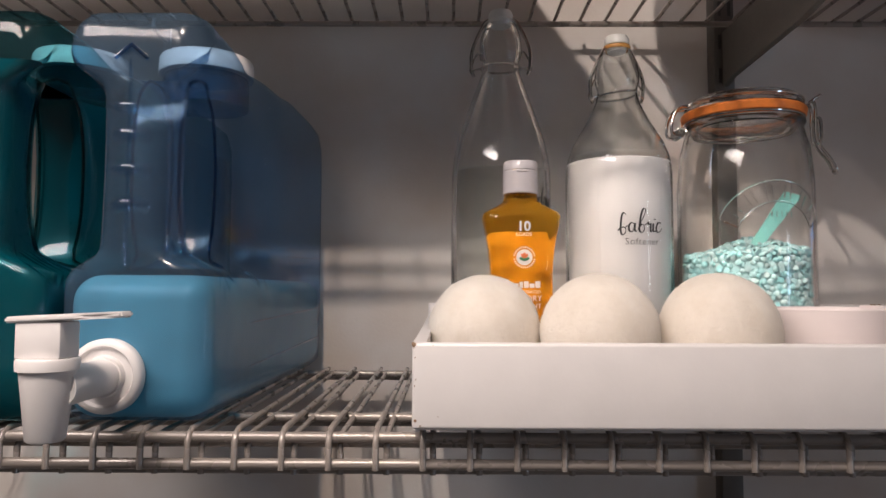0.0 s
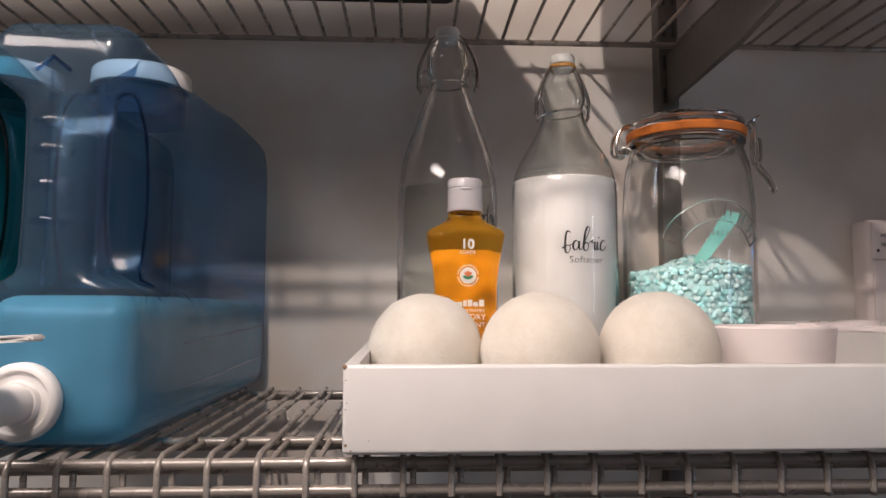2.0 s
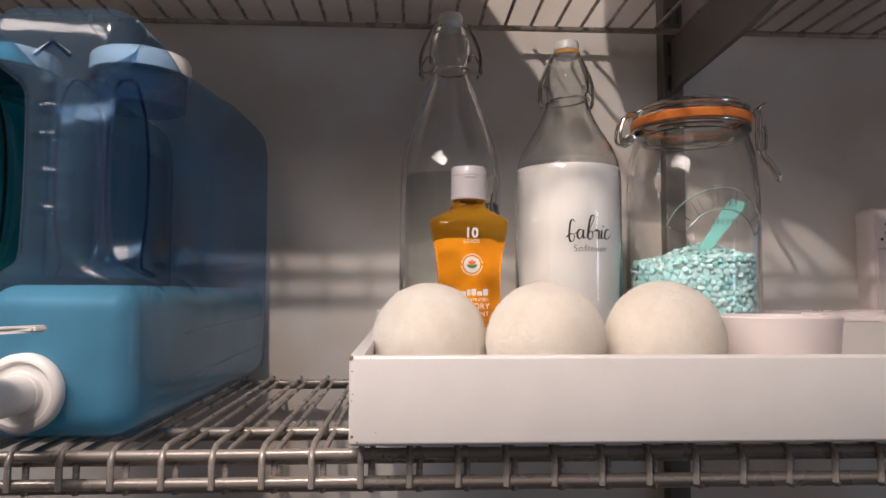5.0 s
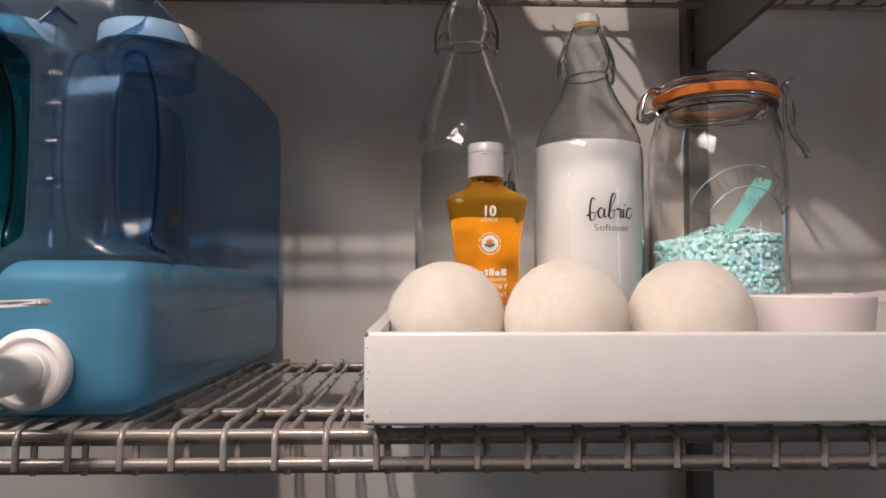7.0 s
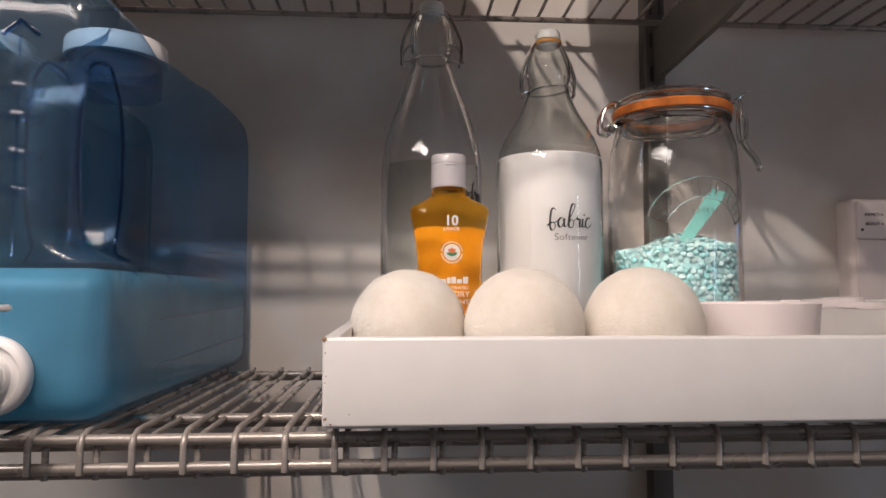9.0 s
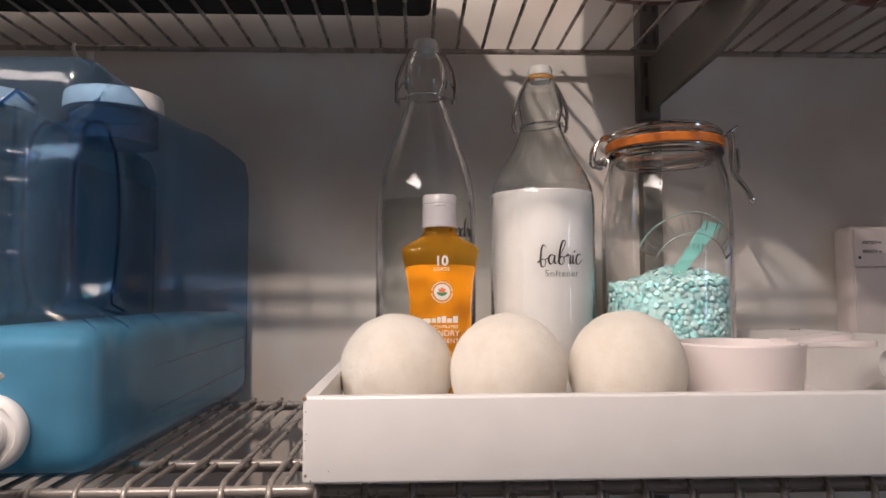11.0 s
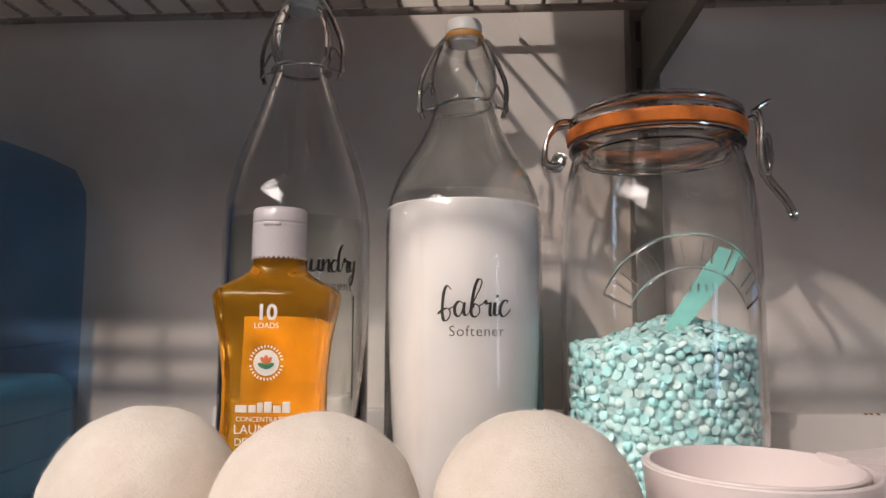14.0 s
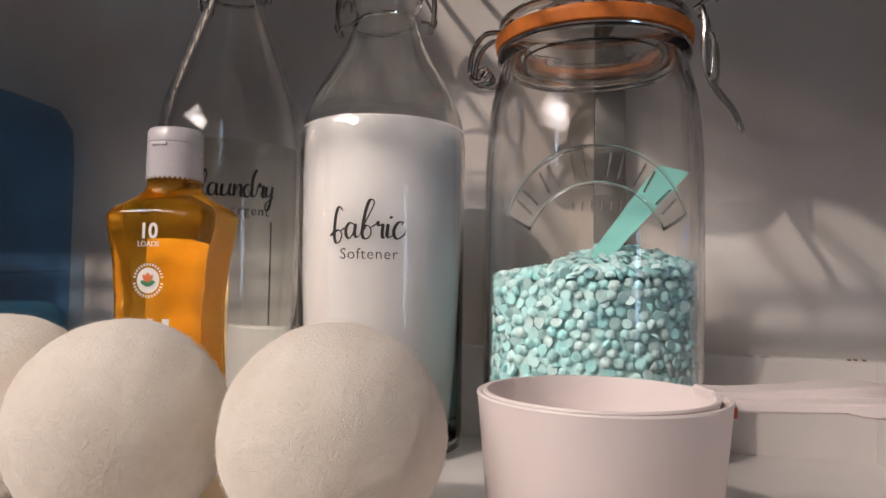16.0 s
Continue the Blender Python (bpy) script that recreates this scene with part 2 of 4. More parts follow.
def box(x0, x1, y0, y1, z0, z1, bevel=0.0, seg=2, bm=None):
    bm = bm or bmesh.new()
    r = bmesh.ops.create_cube(bm, size=1)
    for v in r["verts"]:
        v.co = ((x0 + x1) / 2 + v.co.x * (x1 - x0), (y0 + y1) / 2 + v.co.y * (y1 - y0), (z0 + z1) / 2 + v.co.z * (z1 - z0))
    if bevel:
        edges = list({e for v in r["verts"] for e in v.link_edges})
        bmesh.ops.bevel(bm, geom=edges, offset=bevel, segments=seg, profile=0.5, affect="EDGES")
    return bm


def lathe(profile, seg=64, bm=None, closed=False, centre=(0, 0)):
    """A body of revolution about z from (radius, height) pairs; zero radii close it."""
    bm = bm or bmesh.new()
    rings = []
    for r, z in profile:
        if r < 1e-6:
            rings.append([bm.verts.new((centre[0], centre[1], z))])
        else:
            rings.append([bm.verts.new((centre[0] + r * math.cos(2 * math.pi * k / seg), centre[1] + r * math.sin(2 * math.pi * k / seg), z)) for k in range(seg)])
    pairs = list(zip(rings, rings[1:]))
    if closed:
        pairs.append((rings[-1], rings[0]))
    for a, b in pairs:
        for k in range(seg):
            n = (k + 1) % seg
            if len(a) == 1 and len(b) == 1:
                continue
            if len(a) == 1:
                bm.faces.new((a[0], b[k], b[n]))
            elif len(b) == 1:
                bm.faces.new((a[k], b[0], a[n]))
            else:
                bm.faces.new((a[k], b[k], b[n], a[n]))
    return bm


def tube(points, r, seg=10, bm=None, closed=False):
    """A round wire along a line of points."""
    bm = bm or bmesh.new()
    pts = [Vector(p) for p in points]
    rings, last = [], None
    n = len(pts)
    for i, p in enumerate(pts):
        a = pts[i - 1] if (i or closed) else pts[i]
        b = pts[(i + 1) % n] if (i < n - 1 or closed) else pts[i]
        d = (b - a).normalized()
        if last is None:
            side = d.orthogonal().normalized()
        else:
            side = (last - d * last.dot(d)).normalized()
        last = side
        up = d.cross(side)
        rings.append([bm.verts.new(p + r * (math.cos(2 * math.pi * k / seg) * side + math.sin(2 * math.pi * k / seg) * up)) for k in range(seg)])
    for i in range(n if closed else n - 1):
        a, b = rings[i], rings[(i + 1) % n]
        for k in range(seg):
            bm.faces.new((a[k], b[k], b[(k + 1) % seg], a[(k + 1) % seg]))
    if not closed:
        bm.faces.new(rings[0])
        bm.faces.new(list(reversed(rings[-1])))
    return bm


def smooth_line(points, steps=6):
    """Catmull-Rom through the points, so that bent wire has round bends."""
    p = [Vector(q) for q in points]
    p = [p[0]] + p + [p[-1]]
    out = []
    for i in range(1, len(p) - 2):
        for s in range(steps):
            t = s / steps
            a, b, c, d = p[i - 1], p[i], p[i + 1], p[i + 2]
            out.append(0.5 * ((2 * b) + (c - a) * t + (2 * a - 5 * b + 4 * c - d) * t * t + (3 * b - a - 3 * c + d) * t ** 3))
    out.append(p[-2])
    return out


def words(text, size, mat_depth=0.0003, shear=0.0, bold=0.0, spacing=1.0):
    """The text as a flat bmesh in the xz plane, centred, facing -y."""
    cu = bpy.data.curves.new("words", "FONT")
    cu.body, cu.size, cu.shear, cu.offset, cu.space_character = text, size, shear, bold, spacing
    cu.extrude, cu.resolution_u = mat_depth / 2, 4
    cu.align_x, cu.align_y = "CENTER", "CENTER"
    ob = bpy.data.objects.new("words", cu)
    scene.collection.objects.link(ob)
    me = bpy.data.meshes.new_from_object(ob.evaluated_get(bpy.context.evaluated_depsgraph_get()))
    bm = bmesh.new()
    bm.from_mesh(me)
    bpy.data.objects.remove(ob)
    bpy.data.curves.remove(cu)
    bpy.data.meshes.remove(me)
    for v in bm.verts:
        v.co = (v.co.x, -v.co.z, v.co.y)
    return bm


def wrap(bm, radius, centre_angle, z, lift=0.0003):
    """Lay a flat bmesh in the xz plane round a cylinder about z; angle 0 faces -y, positive turns to +x."""
    bmesh.ops.subdivide_edges(bm, edges=[e for e in bm.edges if abs(e.verts[0].co.x - e.verts[1].co.x) > 0.004], cuts=3)
    for v in bm.verts:
        a = centre_angle + v.co.x / radius
        r = radius + lift - v.co.y
        v.co = (r * math.sin(a), -r * math.cos(a), z + v.co.z)
    return bm


# ---- the closet: wall, room round it ----
def slab(name, x0, x1, y0, y1, z0, z1, mat, kind="structure", label="", category=""):
    ob = part(name, box(x0, x1, y0, y1, z0, z1), mat, smooth=False)
    return tagged(ob, label, category, kind=kind)


WALL_Y = 0.640
CEIL = 0.66
slab("wall_north", -2.5, 1.5, WALL_Y, WALL_Y + 0.1, -1.8, CEIL, WALL, label="off-white painted plaster wall behind the wire shelves", category="wall")
slab("wall_west", -2.6, -2.5, -1.6, WALL_Y + 0.1, -1.8, CEIL, ROOM, label="plain painted side wall of the closet", category="wall")
slab("wall_east", 1.5, 1.6, -1.6, WALL_Y + 0.1, -1.8, CEIL, ROOM, label="plain painted side wall of the closet", category="wall")
slab("wall_south", -2.6, 1.6, -1.7, -1.6, -1.8, CEIL, ROOM, label="plain painted wall behind the camera", category="wall")
slab("floor", -2.6, 1.6, -1.7, WALL_Y + 0.1, -1.9, -1.8, FLOOR, label="grey tiled floor far below the shelves", category="floor")
slab("ceiling", -2.6, 1.6, -1.7, WALL_Y + 0.1, CEIL, CEIL + 0.1, ROOM, label="plain painted ceiling above the shelves", category="ceiling")

win = thing("window_1", "narrow daylight window in the side wall", "window", (1.5, -0.55, 0.0), kind="structure")
part("pane", box(-0.004, -0.002, -0.10, -0.02, -0.35, 0.22), DAYLIGHT, win, smooth=False)
part("pane", box(-0.004, -0.002, 0.02, 0.06, -0.35, 0.22), DAYLIGHT, win, smooth=False)
part("window_frame", box(-0.010, 0.0, -0.02, 0.02, -0.37, 0.24, 0.001), WHITE_PLASTIC, win)

dl = thing("downlight", "small round recessed ceiling downlight, lit warm white", "lamp", (LAMP.x, LAMP.y, CEIL))
part("trim_ring", lathe([(0.012, -0.001), (0.020, -0.001), (0.022, -0.004), (0.019, -0.007), (0.012, -0.005)], 48, closed=True), WHITE_PLASTIC, dl)
part("lens", lathe([(0, -0.001), (0.011, -0.001), (0.011, -0.003), (0, -0.003)], 48), LAMP_GLOW, dl)

# invented housing near the added fill lamp, out of view
cp = thing("fill_panel", "added flat white ceiling panel, unseen, for fill light", "lamp", (-0.50, -0.50, CEIL))
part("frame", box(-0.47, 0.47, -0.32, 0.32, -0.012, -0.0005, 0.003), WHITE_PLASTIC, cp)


# ---- wire shelves ----
PITCH = 0.02333


def wire_shelf(label, dx, dy, dz, x0=-0.75, x1=0.85, group="wire shelves"):
    sh = thing("wire_shelf", label, "shelf", (dx, dy, dz), group)
    first = None
    k = math.ceil((x0 + 0.0035) / PITCH)
    while -0.0035 + k * PITCH < x1:
        x = -0.0035 + k * PITCH
        if first is None:
            line = [(0, 0.608, -0.0016), (0, 0.349, -0.0016), (0, 0.3410, -0.0018), (0, 0.3360, -0.0036), (0, 0.3335, -0.0075), (0, 0.3332, -0.0205)]
            first = part("wire", tube(line, 0.0016, 12), WIRE, sh)
            first.location.x = x
        else:
            w = new("wire", first.data)
            w.parent = sh
            w.location.x = x
        k += 1
    for y, z, r in ((0.3375, -0.0054, 0.0027), (0.3359, -0.0182, 0.0027), (0.392, -0.0054, 0.0026), (0.602, -0.0054, 0.0026)):
        part("rod", tube([(x0 + i * (x1 - x0) / 8, y, z) for i in range(9)], r, 16), WIRE, sh)
    return sh


wire_shelf("grey enamelled wire shelf carrying the jugs and the tray", 0, 0, 0)
wire_shelf("second grey enamelled wire shelf nested just beneath the first", 0.0048, 0.0065, -0.0037)
wire_shelf("grey enamelled wire shelf overhead, seen from below", 0.0168, 0.006, 0.3185)


def bracket():
    b = thing("shelf_bracket", "grey steel wall upright with a shelf bracket arm", "bracket")
    up = box(0.2575, 0.2765, 0.621, WALL_Y - 0.0005, 0.255, 0.55, 0.0012)
    part("upright", up, STEEL, b)
    # slots are dark blocks on the face, the shade inside given by colour
    for k in range(9):
        z = 0.262 + 0.032 * k
        part("slot", box(0.2610, 0.2640, 0.6202, 0.6214, z, z + 0.014), DARK, b, smooth=False)
        part("slot", box(0.2700, 0.2730, 0.6202, 0.6214, z, z + 0.014), DARK, b, smooth=False)
    arm = bmesh.new()
    prof = [(0.620, 0.258), (0.600, 0.2635), (0.48, 0.2665), (0.345, 0.283), (0.338, 0.290), (0.338, 0.3105), (0.620, 0.3105)]
    a = [arm.verts.new((0.2645, y, z)) for y, z in prof]
    c = [arm.verts.new((0.2700, y, z)) for y, z in prof]
    arm.faces.new(a)
    arm.faces.new(list(reversed(c)))
    for i in range(len(prof)):
        j = (i + 1) % len(prof)
        arm.faces.new((a[i], c[i], c[j], a[j]))
    bmesh.ops.bevel(arm, geom=arm.edges[:], offset=0.0008, segments=2, affect="EDGES")
    part("arm", arm, STEEL, b)
    low = box(0.2575, 0.2765, 0.622, WALL_Y - 0.0005, -0.40, 0.2545, 0.0012)
    part("upright", low, STEEL, b)


bracket()


def shelf_clip(x):
    t = thing("shelf_clip", "small white plastic wall clip holding the overhead shelf", "clip", (x, WALL_Y - 0.0005, 0.296))
    part("plate", box(-0.0035, 0.0035, -0.004, 0, 0, 0.024, 0.001), WHITE_PLASTIC, t)
    part("hook", tube(smooth_line([(0, -0.003, 0.010), (0, -0.022, 0.010), (0, -0.031, 0.012), (0, -0.034, 0.0165), (0, -0.032, 0.0205)]), 0.0018, 8), WHITE_PLASTIC, t)


shelf_clip(-0.262)


# ---- things on the overhead shelf ----
def storage_bin():
    t = thing("storage_bin", "black felt storage bin on the overhead wire shelf", "bin", (-0.155, 0.415, 0.319))
    part("body", box(-0.500, 0.213, -0.070, 0.133, 0, 0.085, 0.007, 4), BLACK_FELT, t)
    rng = random.Random(4)
    fz = bmesh.new()
    for _ in range(1500):
        x = rng.uniform(-0.490, 0.212)
        side = rng.random() < 0.6
        p = Vector((x, 0.131, rng.uniform(0.001, 0.012))) if side else Vector((0.211, rng.uniform(-0.045, 0.13), rng.uniform(0.001, 0.015)))
        d = Vector((rng.uniform(-1, 1), rng.uniform(0.1, 1) if side else rng.uniform(-1, 1), rng.uniform(-0.6, 0.5))).normalized() * rng.uniform(0.001, 0.004)
        w = Vector((rng.uniform(-1, 1), rng.uniform(-1, 1), rng.uniform(-1, 1))).normalized() * 0.0003
        fz.faces.new([fz.verts.new(q) for q in (p - w, p + w, p + d)])
    part("nap", fz, BLACK_FELT, t)


def round_jar(x, y):
    t = thing("round_jar", "dark red round-bottomed plastic jar with a paper label underneath", "jar", (x, y, 0.319), "jars on the overhead shelf")
    part("body", lathe([(0, 0.002), (0.055, 0.0), (0.068, 0.001), (0.080, 0.005), (0.086, 0.013), (0.092, 0.03), (0.098, 0.055), (0.100, 0.08), (0.099, 0.14), (0.084, 0.165), (0.066, 0.17), (0, 0.17)]), MAROON, t)
    part("lid", lathe([(0.069, 0.170), (0.071, 0.172), (0.071, 0.19), (0.068, 0.194), (0, 0.194)]), BLACK_FELT, t)
    return t


storage_bin()
for jx, jy in ((0.232, 0.447), (0.428, 0.446)):
    rj = round_jar(jx, jy)
    part("label", box(-0.020, 0.016, 0.028, 0.058, -0.0012, -0.0004), PAPER, rj, "small white printed label", smooth=False)
    for k in range(5):
        part("print", box(-0.017 + 0.0065 * k, -0.0143 + 0.0065 * k, 0.034, 0.052, -0.0017, -0.0013), BLACK_INK, rj, smooth=False)


# ---- the tray ----
def tray():
    t = thing("tray", "white lacquered wooden tray with chipped corners and a handle slot", "tray")
    part("base", box(-0.006, 0.402, 0.327, 0.604, 0.0005, 0.006), TRAY, t)
    part("front_panel", box(-0.0085, 0.4045, 0.3205, 0.3275, 0.0018, 0.0430, 0.0018, 3), TRAY, t)
    part("back_panel", box(-0.0085, 0.4045, 0.6035, 0.6105, 0.0003, 0.0570, 0.0016, 3), TRAY, t)
    # end panels with a rounded slot for the hand
    for name, x, top in (("right_panel", 0.3980, ((0.6032, 0.0568), (0.45, 0.060), (0.3278, 0.0428))), ("left_panel", -0.0083, ((0.6032, 0.0460), (0.45, 0.0436), (0.3278, 0.0428)))):
        e = bmesh.new()
        outer = [(0.3278, 0.0004), (0.6032, 0.0004), *top]
        mid = 0.036 if x > 0 else 0.0245
        slot = []
        for k in range(24):
            a = 2 * math.pi * (k + 0.5) / 24
            slot.append((0.467 + 0.026 * math.copysign(1, math.cos(a)) + 0.0115 * math.cos(a), mid + 0.0115 * math.sin(a)))
        edges = []
        for loop in (outer, slot):
            vs = [e.verts.new((x, y, z)) for y, z in loop]
            edges += [e.edges.new((vs[i], vs[(i + 1) % len(vs)])) for i in range(len(vs))]
        bmesh.ops.triangle_fill(e, edges=edges, use_beauty=True)
        r = bmesh.ops.extrude_face_region(e, geom=e.faces[:])
        for v in r["geom"]:
            if isinstance(v, bmesh.types.BMVert):
                v.co.x += 0.0065
        part(name, e, TRAY, t, smooth=False)
    rng = random.Random(2)
    for x, z, s in ((-0.0078, 0.0424, 1.6), (-0.0070, 0.0360, 0.5), (-0.0072, 0.0225, 0.45), (-0.0066, 0.0255, 0.35), (-0.0068, 0.0060, 0.9), (-0.0045, 0.0035, 0.6), (0.0040, 0.0080, 0.35), (0.0015, 0.0418, 0.35)):
        c = bmesh.new()
        bmesh.ops.create_icosphere(c, subdivisions=1, radius=0.0009 * s)
        for v in c.verts:
            v.co = v.co * rng.uniform(0.6, 1.2)
            v.co.y *= 0.25
            v.co += Vector((x, 0.32045, z))
        part("chip", c, CHIP, t)
    for x in (0.385, 0.388, 0.392):
        part("chip", box(x, x + 0.0016, 0.6040, 0.6060, 0.0564, 0.0574), CHIP, t, smooth=False)


tray()
TRAY_FLOOR = 0.0062


# ---- wool balls ----
def wool_ball(x, y, r, seed, label):
    t = thing("dryer_ball", label, "ball", (x, y, TRAY_FLOOR + r - 0.0004), "wool balls in the tray")
    bm = bmesh.new()
    bmesh.ops.create_icosphere(bm, subdivisions=5, radius=r)
    for v in bm.verts:
        n = v.co.normalized()
        d = 0.0007 * noise.noise(n * 3 + Vector((seed, 0, 0))) + 0.00035 * noise.noise(n * 14 + Vector((seed, 3, 0))) + 0.00018 * noise.noise(n * 40)
        v.co = n * (r + d)
    part("felt", bm, FELT, t)
    rng = random.Random(seed)
    verts, faces = [], []
    for i in range(11000):
        n = Vector((rng.gauss(0, 1), rng.gauss(0, 1), rng.gauss(0, 1))).normalized()
        g = Vector((rng.gauss(0, 1), rng.gauss(0, 1), rng.gauss(0, 1)))
        g = (g - n * g.dot(n)).normalized()
        lift = rng.uniform(0.1, 0.8)
        ln = rng.uniform(0.0010, 0.0036)
        p0 = n * (r - 0.0001)
        p1 = p0 + (g * (1 - 0.5 * lift) + n * lift * 0.5).normalized() * ln * 0.6
        p2 = p1 + (g * rng.uniform(0.3, 1) + n * rng.uniform(-0.3, 0.5)).normalized() * ln * 0.5
        w = n.cross(g) * 0.00005
        b = len(verts)
        verts += [p0 - w, p0 + w, p1 + w, p1 - w, p2]
        faces += [(b, b + 1, b + 2, b + 3), (b + 3, b + 2, b + 4)]
    me = bpy.data.meshes.new("fuzz")
    me.from_pydata(verts, [], faces)
    me.materials.append(FUZZ)
    f = new("fuzz", me)
    f.parent = t
    tagged(f, "loose wool fibres", kind="stuff")


wool_ball(0.0325, 0.4370, 0.0362, 1, "smaller cream felted wool dryer ball in the tray")
wool_ball(0.1030, 0.4190, 0.0366, 2, "cream felted wool dryer ball in the tray")
wool_ball(0.1795, 0.4250, 0.0370, 3, "cream felted wool dryer ball beside the measuring cups")


# ---- swing-top bottles ----
def swing_bottle(label, at, body, level, liquid):
    t = thing("swing_top_bottle", label, "bottle", at, "swing-top bottles in the tray")
    thick = 0.0016 if liquid == MILK else 0.0042
    wall = [(max(0.0, r - thick), z) for r, z in body if z > 0.01]
    wall[-1] = (wall[-2][0], wall[-1][1])
    open_top = body[:-1] if body[-1][0] == 0 else body
    inside = [(r, z) for r, z in reversed(wall) if z < open_top[-1][1] - 0.001 and r > 0.004]
    g = part("glass", lathe(open_top + [(0.0108, open_top[-1][1])] + inside + [(inside[-1][0] - 0.004, 0.0062), (0, 0.0062)], 80), GLASS, t)
    g.visible_shadow = False
    r0 = body[3][0] - thick - 0.0003
    inner = [(0, 0.0066), (r0 - 0.004, 0.0066), (r0, 0.0125)]
    top = [(r - thick - 0.0003, z) for r, z in body[4:] if 0.0125 < z < level]
    inner += top
    rl = inner[-1][0]
    inner += [(rl, level - 0.0008), (rl - 0.0008, level), (0, level - 0.0002)]
    part("liquid", lathe(inner), liquid, t)
    return t


def stopper(t, z, r, washer):
    part("stopper", lathe([(0, z - 0.002), (r * 0.55, z - 0.002), (r * 0.62, z + 0.0034), (r * 0.74, z + 0.0045), (r * 0.76, z + 0.0090), (r * 0.66, z + 0.0118), (0, z + 0.0125)], 40), STOPPER, t, "white porcelain stopper")
    part("washer", lathe([(r * 0.50, z + 0.0002), (r * 0.80, z + 0.0002), (r * 0.84, z + 0.0018), (r * 0.80, z + 0.0034), (r * 0.50, z + 0.0034)], 40, closed=True), WASHER if washer else STOPPER, t, "rubber sealing washer")


def bail_wires(t, z_ring, r_ring, z_top, spread, ang, tilt):
    """The two bent wires of a swing-top: a ring round the neck with coiled ears, and the lever bail up to the stopper."""
    ca, sa = math.cos(ang), math.sin(ang)

    def turn(p):
        x, y, z = p
        return (x * ca - y * sa, x * sa + y * ca, z + tilt * x)
    ring = [turn(((r_ring + 0.0008) * math.cos(a), (r_ring + 0.0008) * math.sin(a), z_ring)) for a in [2 * math.pi * k / 40 for k in range(40)]]
    part("neck_wire", tube(ring, 0.0009, 8, closed=True), CHROME, t)
    for s in (-1, 1):
        ear = [(s * r_ring, -0.002, z_ring), (s * (spread - 0.003), -0.002, z_ring - 0.001), (s * spread, -0.0005, z_ring - 0.003), (s * (spread + 0.001), 0.001, z_ring + 0.002), (s * (spread - 0.004), 0.002, z_ring + 0.013), (s * (r_ring + 0.002), 0.002, z_ring + 0.0145), (s * (r_ring + 0.001), 0.001, z_ring + 0.008)]
        part("ear", tube(smooth_line([turn(p) for p in ear]), 0.0008, 8), CHROME, t)
    lever = [(-0.004, 0, z_top + 0.003), (-0.013, 0, z_top + 0.001), (-spread + 0.001, 0, z_ring + (z_top - z_ring) * 0.45), (-spread, 0, z_ring + 0.002), (-spread + 0.002, 0, z_ring - 0.006)]
    part("bail", tube(smooth_line([turn(p) for p in lever]), 0.0015, 8), CHROME, t)
    lever = [(0.004, 0, z_top + 0.003), (0.013, 0, z_top + 0.001), (spread - 0.001, 0, z_ring + (z_top - z_ring) * 0.45), (spread, 0, z_ring + 0.002), (spread - 0.002, 0, z_ring - 0.006)]
    part("bail", tube(smooth_line([turn(p) for p in lever]), 0.0015, 8), CHROME, t)


def script(strokes, unit, weight, x0):
    """Brush script: each stroke a thin raised ribbon, thick on the way down, thin on the way up."""
    bm = bmesh.new()
    for n, line in enumerate(strokes):
        pts = smooth_line([((x - x0) * unit, 0, z * unit) for x, z in line], 7)
        prev = None
        for i, p in enumerate(pts):
            d = (pts[min(i + 1, len(pts) - 1)] - pts[max(i - 1, 0)]).normalized()
            end = min(1.0, (0.35 + i / 4), (0.35 + (len(pts) - 1 - i) / 4))
            w = weight * (0.42 + 0.58 * max(0.0, -d.z)) * end
            side = Vector((-d.z, 0, d.x)) * w
            y = -0.00002 * n
            q = [bm.verts.new(p + side * k + Vector((0, y + h, 0))) for k, h in ((-1, 0), (1, 0), (1, -0.0002), (-1, -0.0002))]
            if prev:
                for k in range(4):
                    bm.faces.new((prev[k], prev[(k + 1) % 4], q[(k + 1) % 4], q[k]))
            else:
                bm.faces.new(q)
            prev = q
        bm.faces.new(prev)
    return bm


FABRIC = [
    [(24, 50), (17, 58), (11, 50), (8, 30), (7, 6), (11, -7), (19, -3), (22, 9), (16, 16), (6, 12), (-2, 5)],
    [(20, 14), (25, 18), (31, 20)],
    [(46, 25), (38, 29), (31, 20), (31, 7), (37, 1), (44, 10), (48, 27), (47, 10), (50, 3), (56, 6)],
    [(56, 6), (66, 30), (78, 55), (81, 67), (74, 70), (67, 53), (62, 25), (61, 6), (68, 0), (76, 8), (75, 20), (67, 24), (62, 15)],
    [(75, 20), (84, 26), (88, 31), (90, 24), (97, 26), (96, 12), (97, 3), (101, 3)],
    [(101, 4), (106, 27), (105, 8), (108, 3), (114, 7)],
    [(109, 38), (111, 40), (112, 37)],
    [(130, 26), (133, 31), (124, 30), (117, 18), (117, 7), (123, 1), (132, 6), (139, 15)],
]
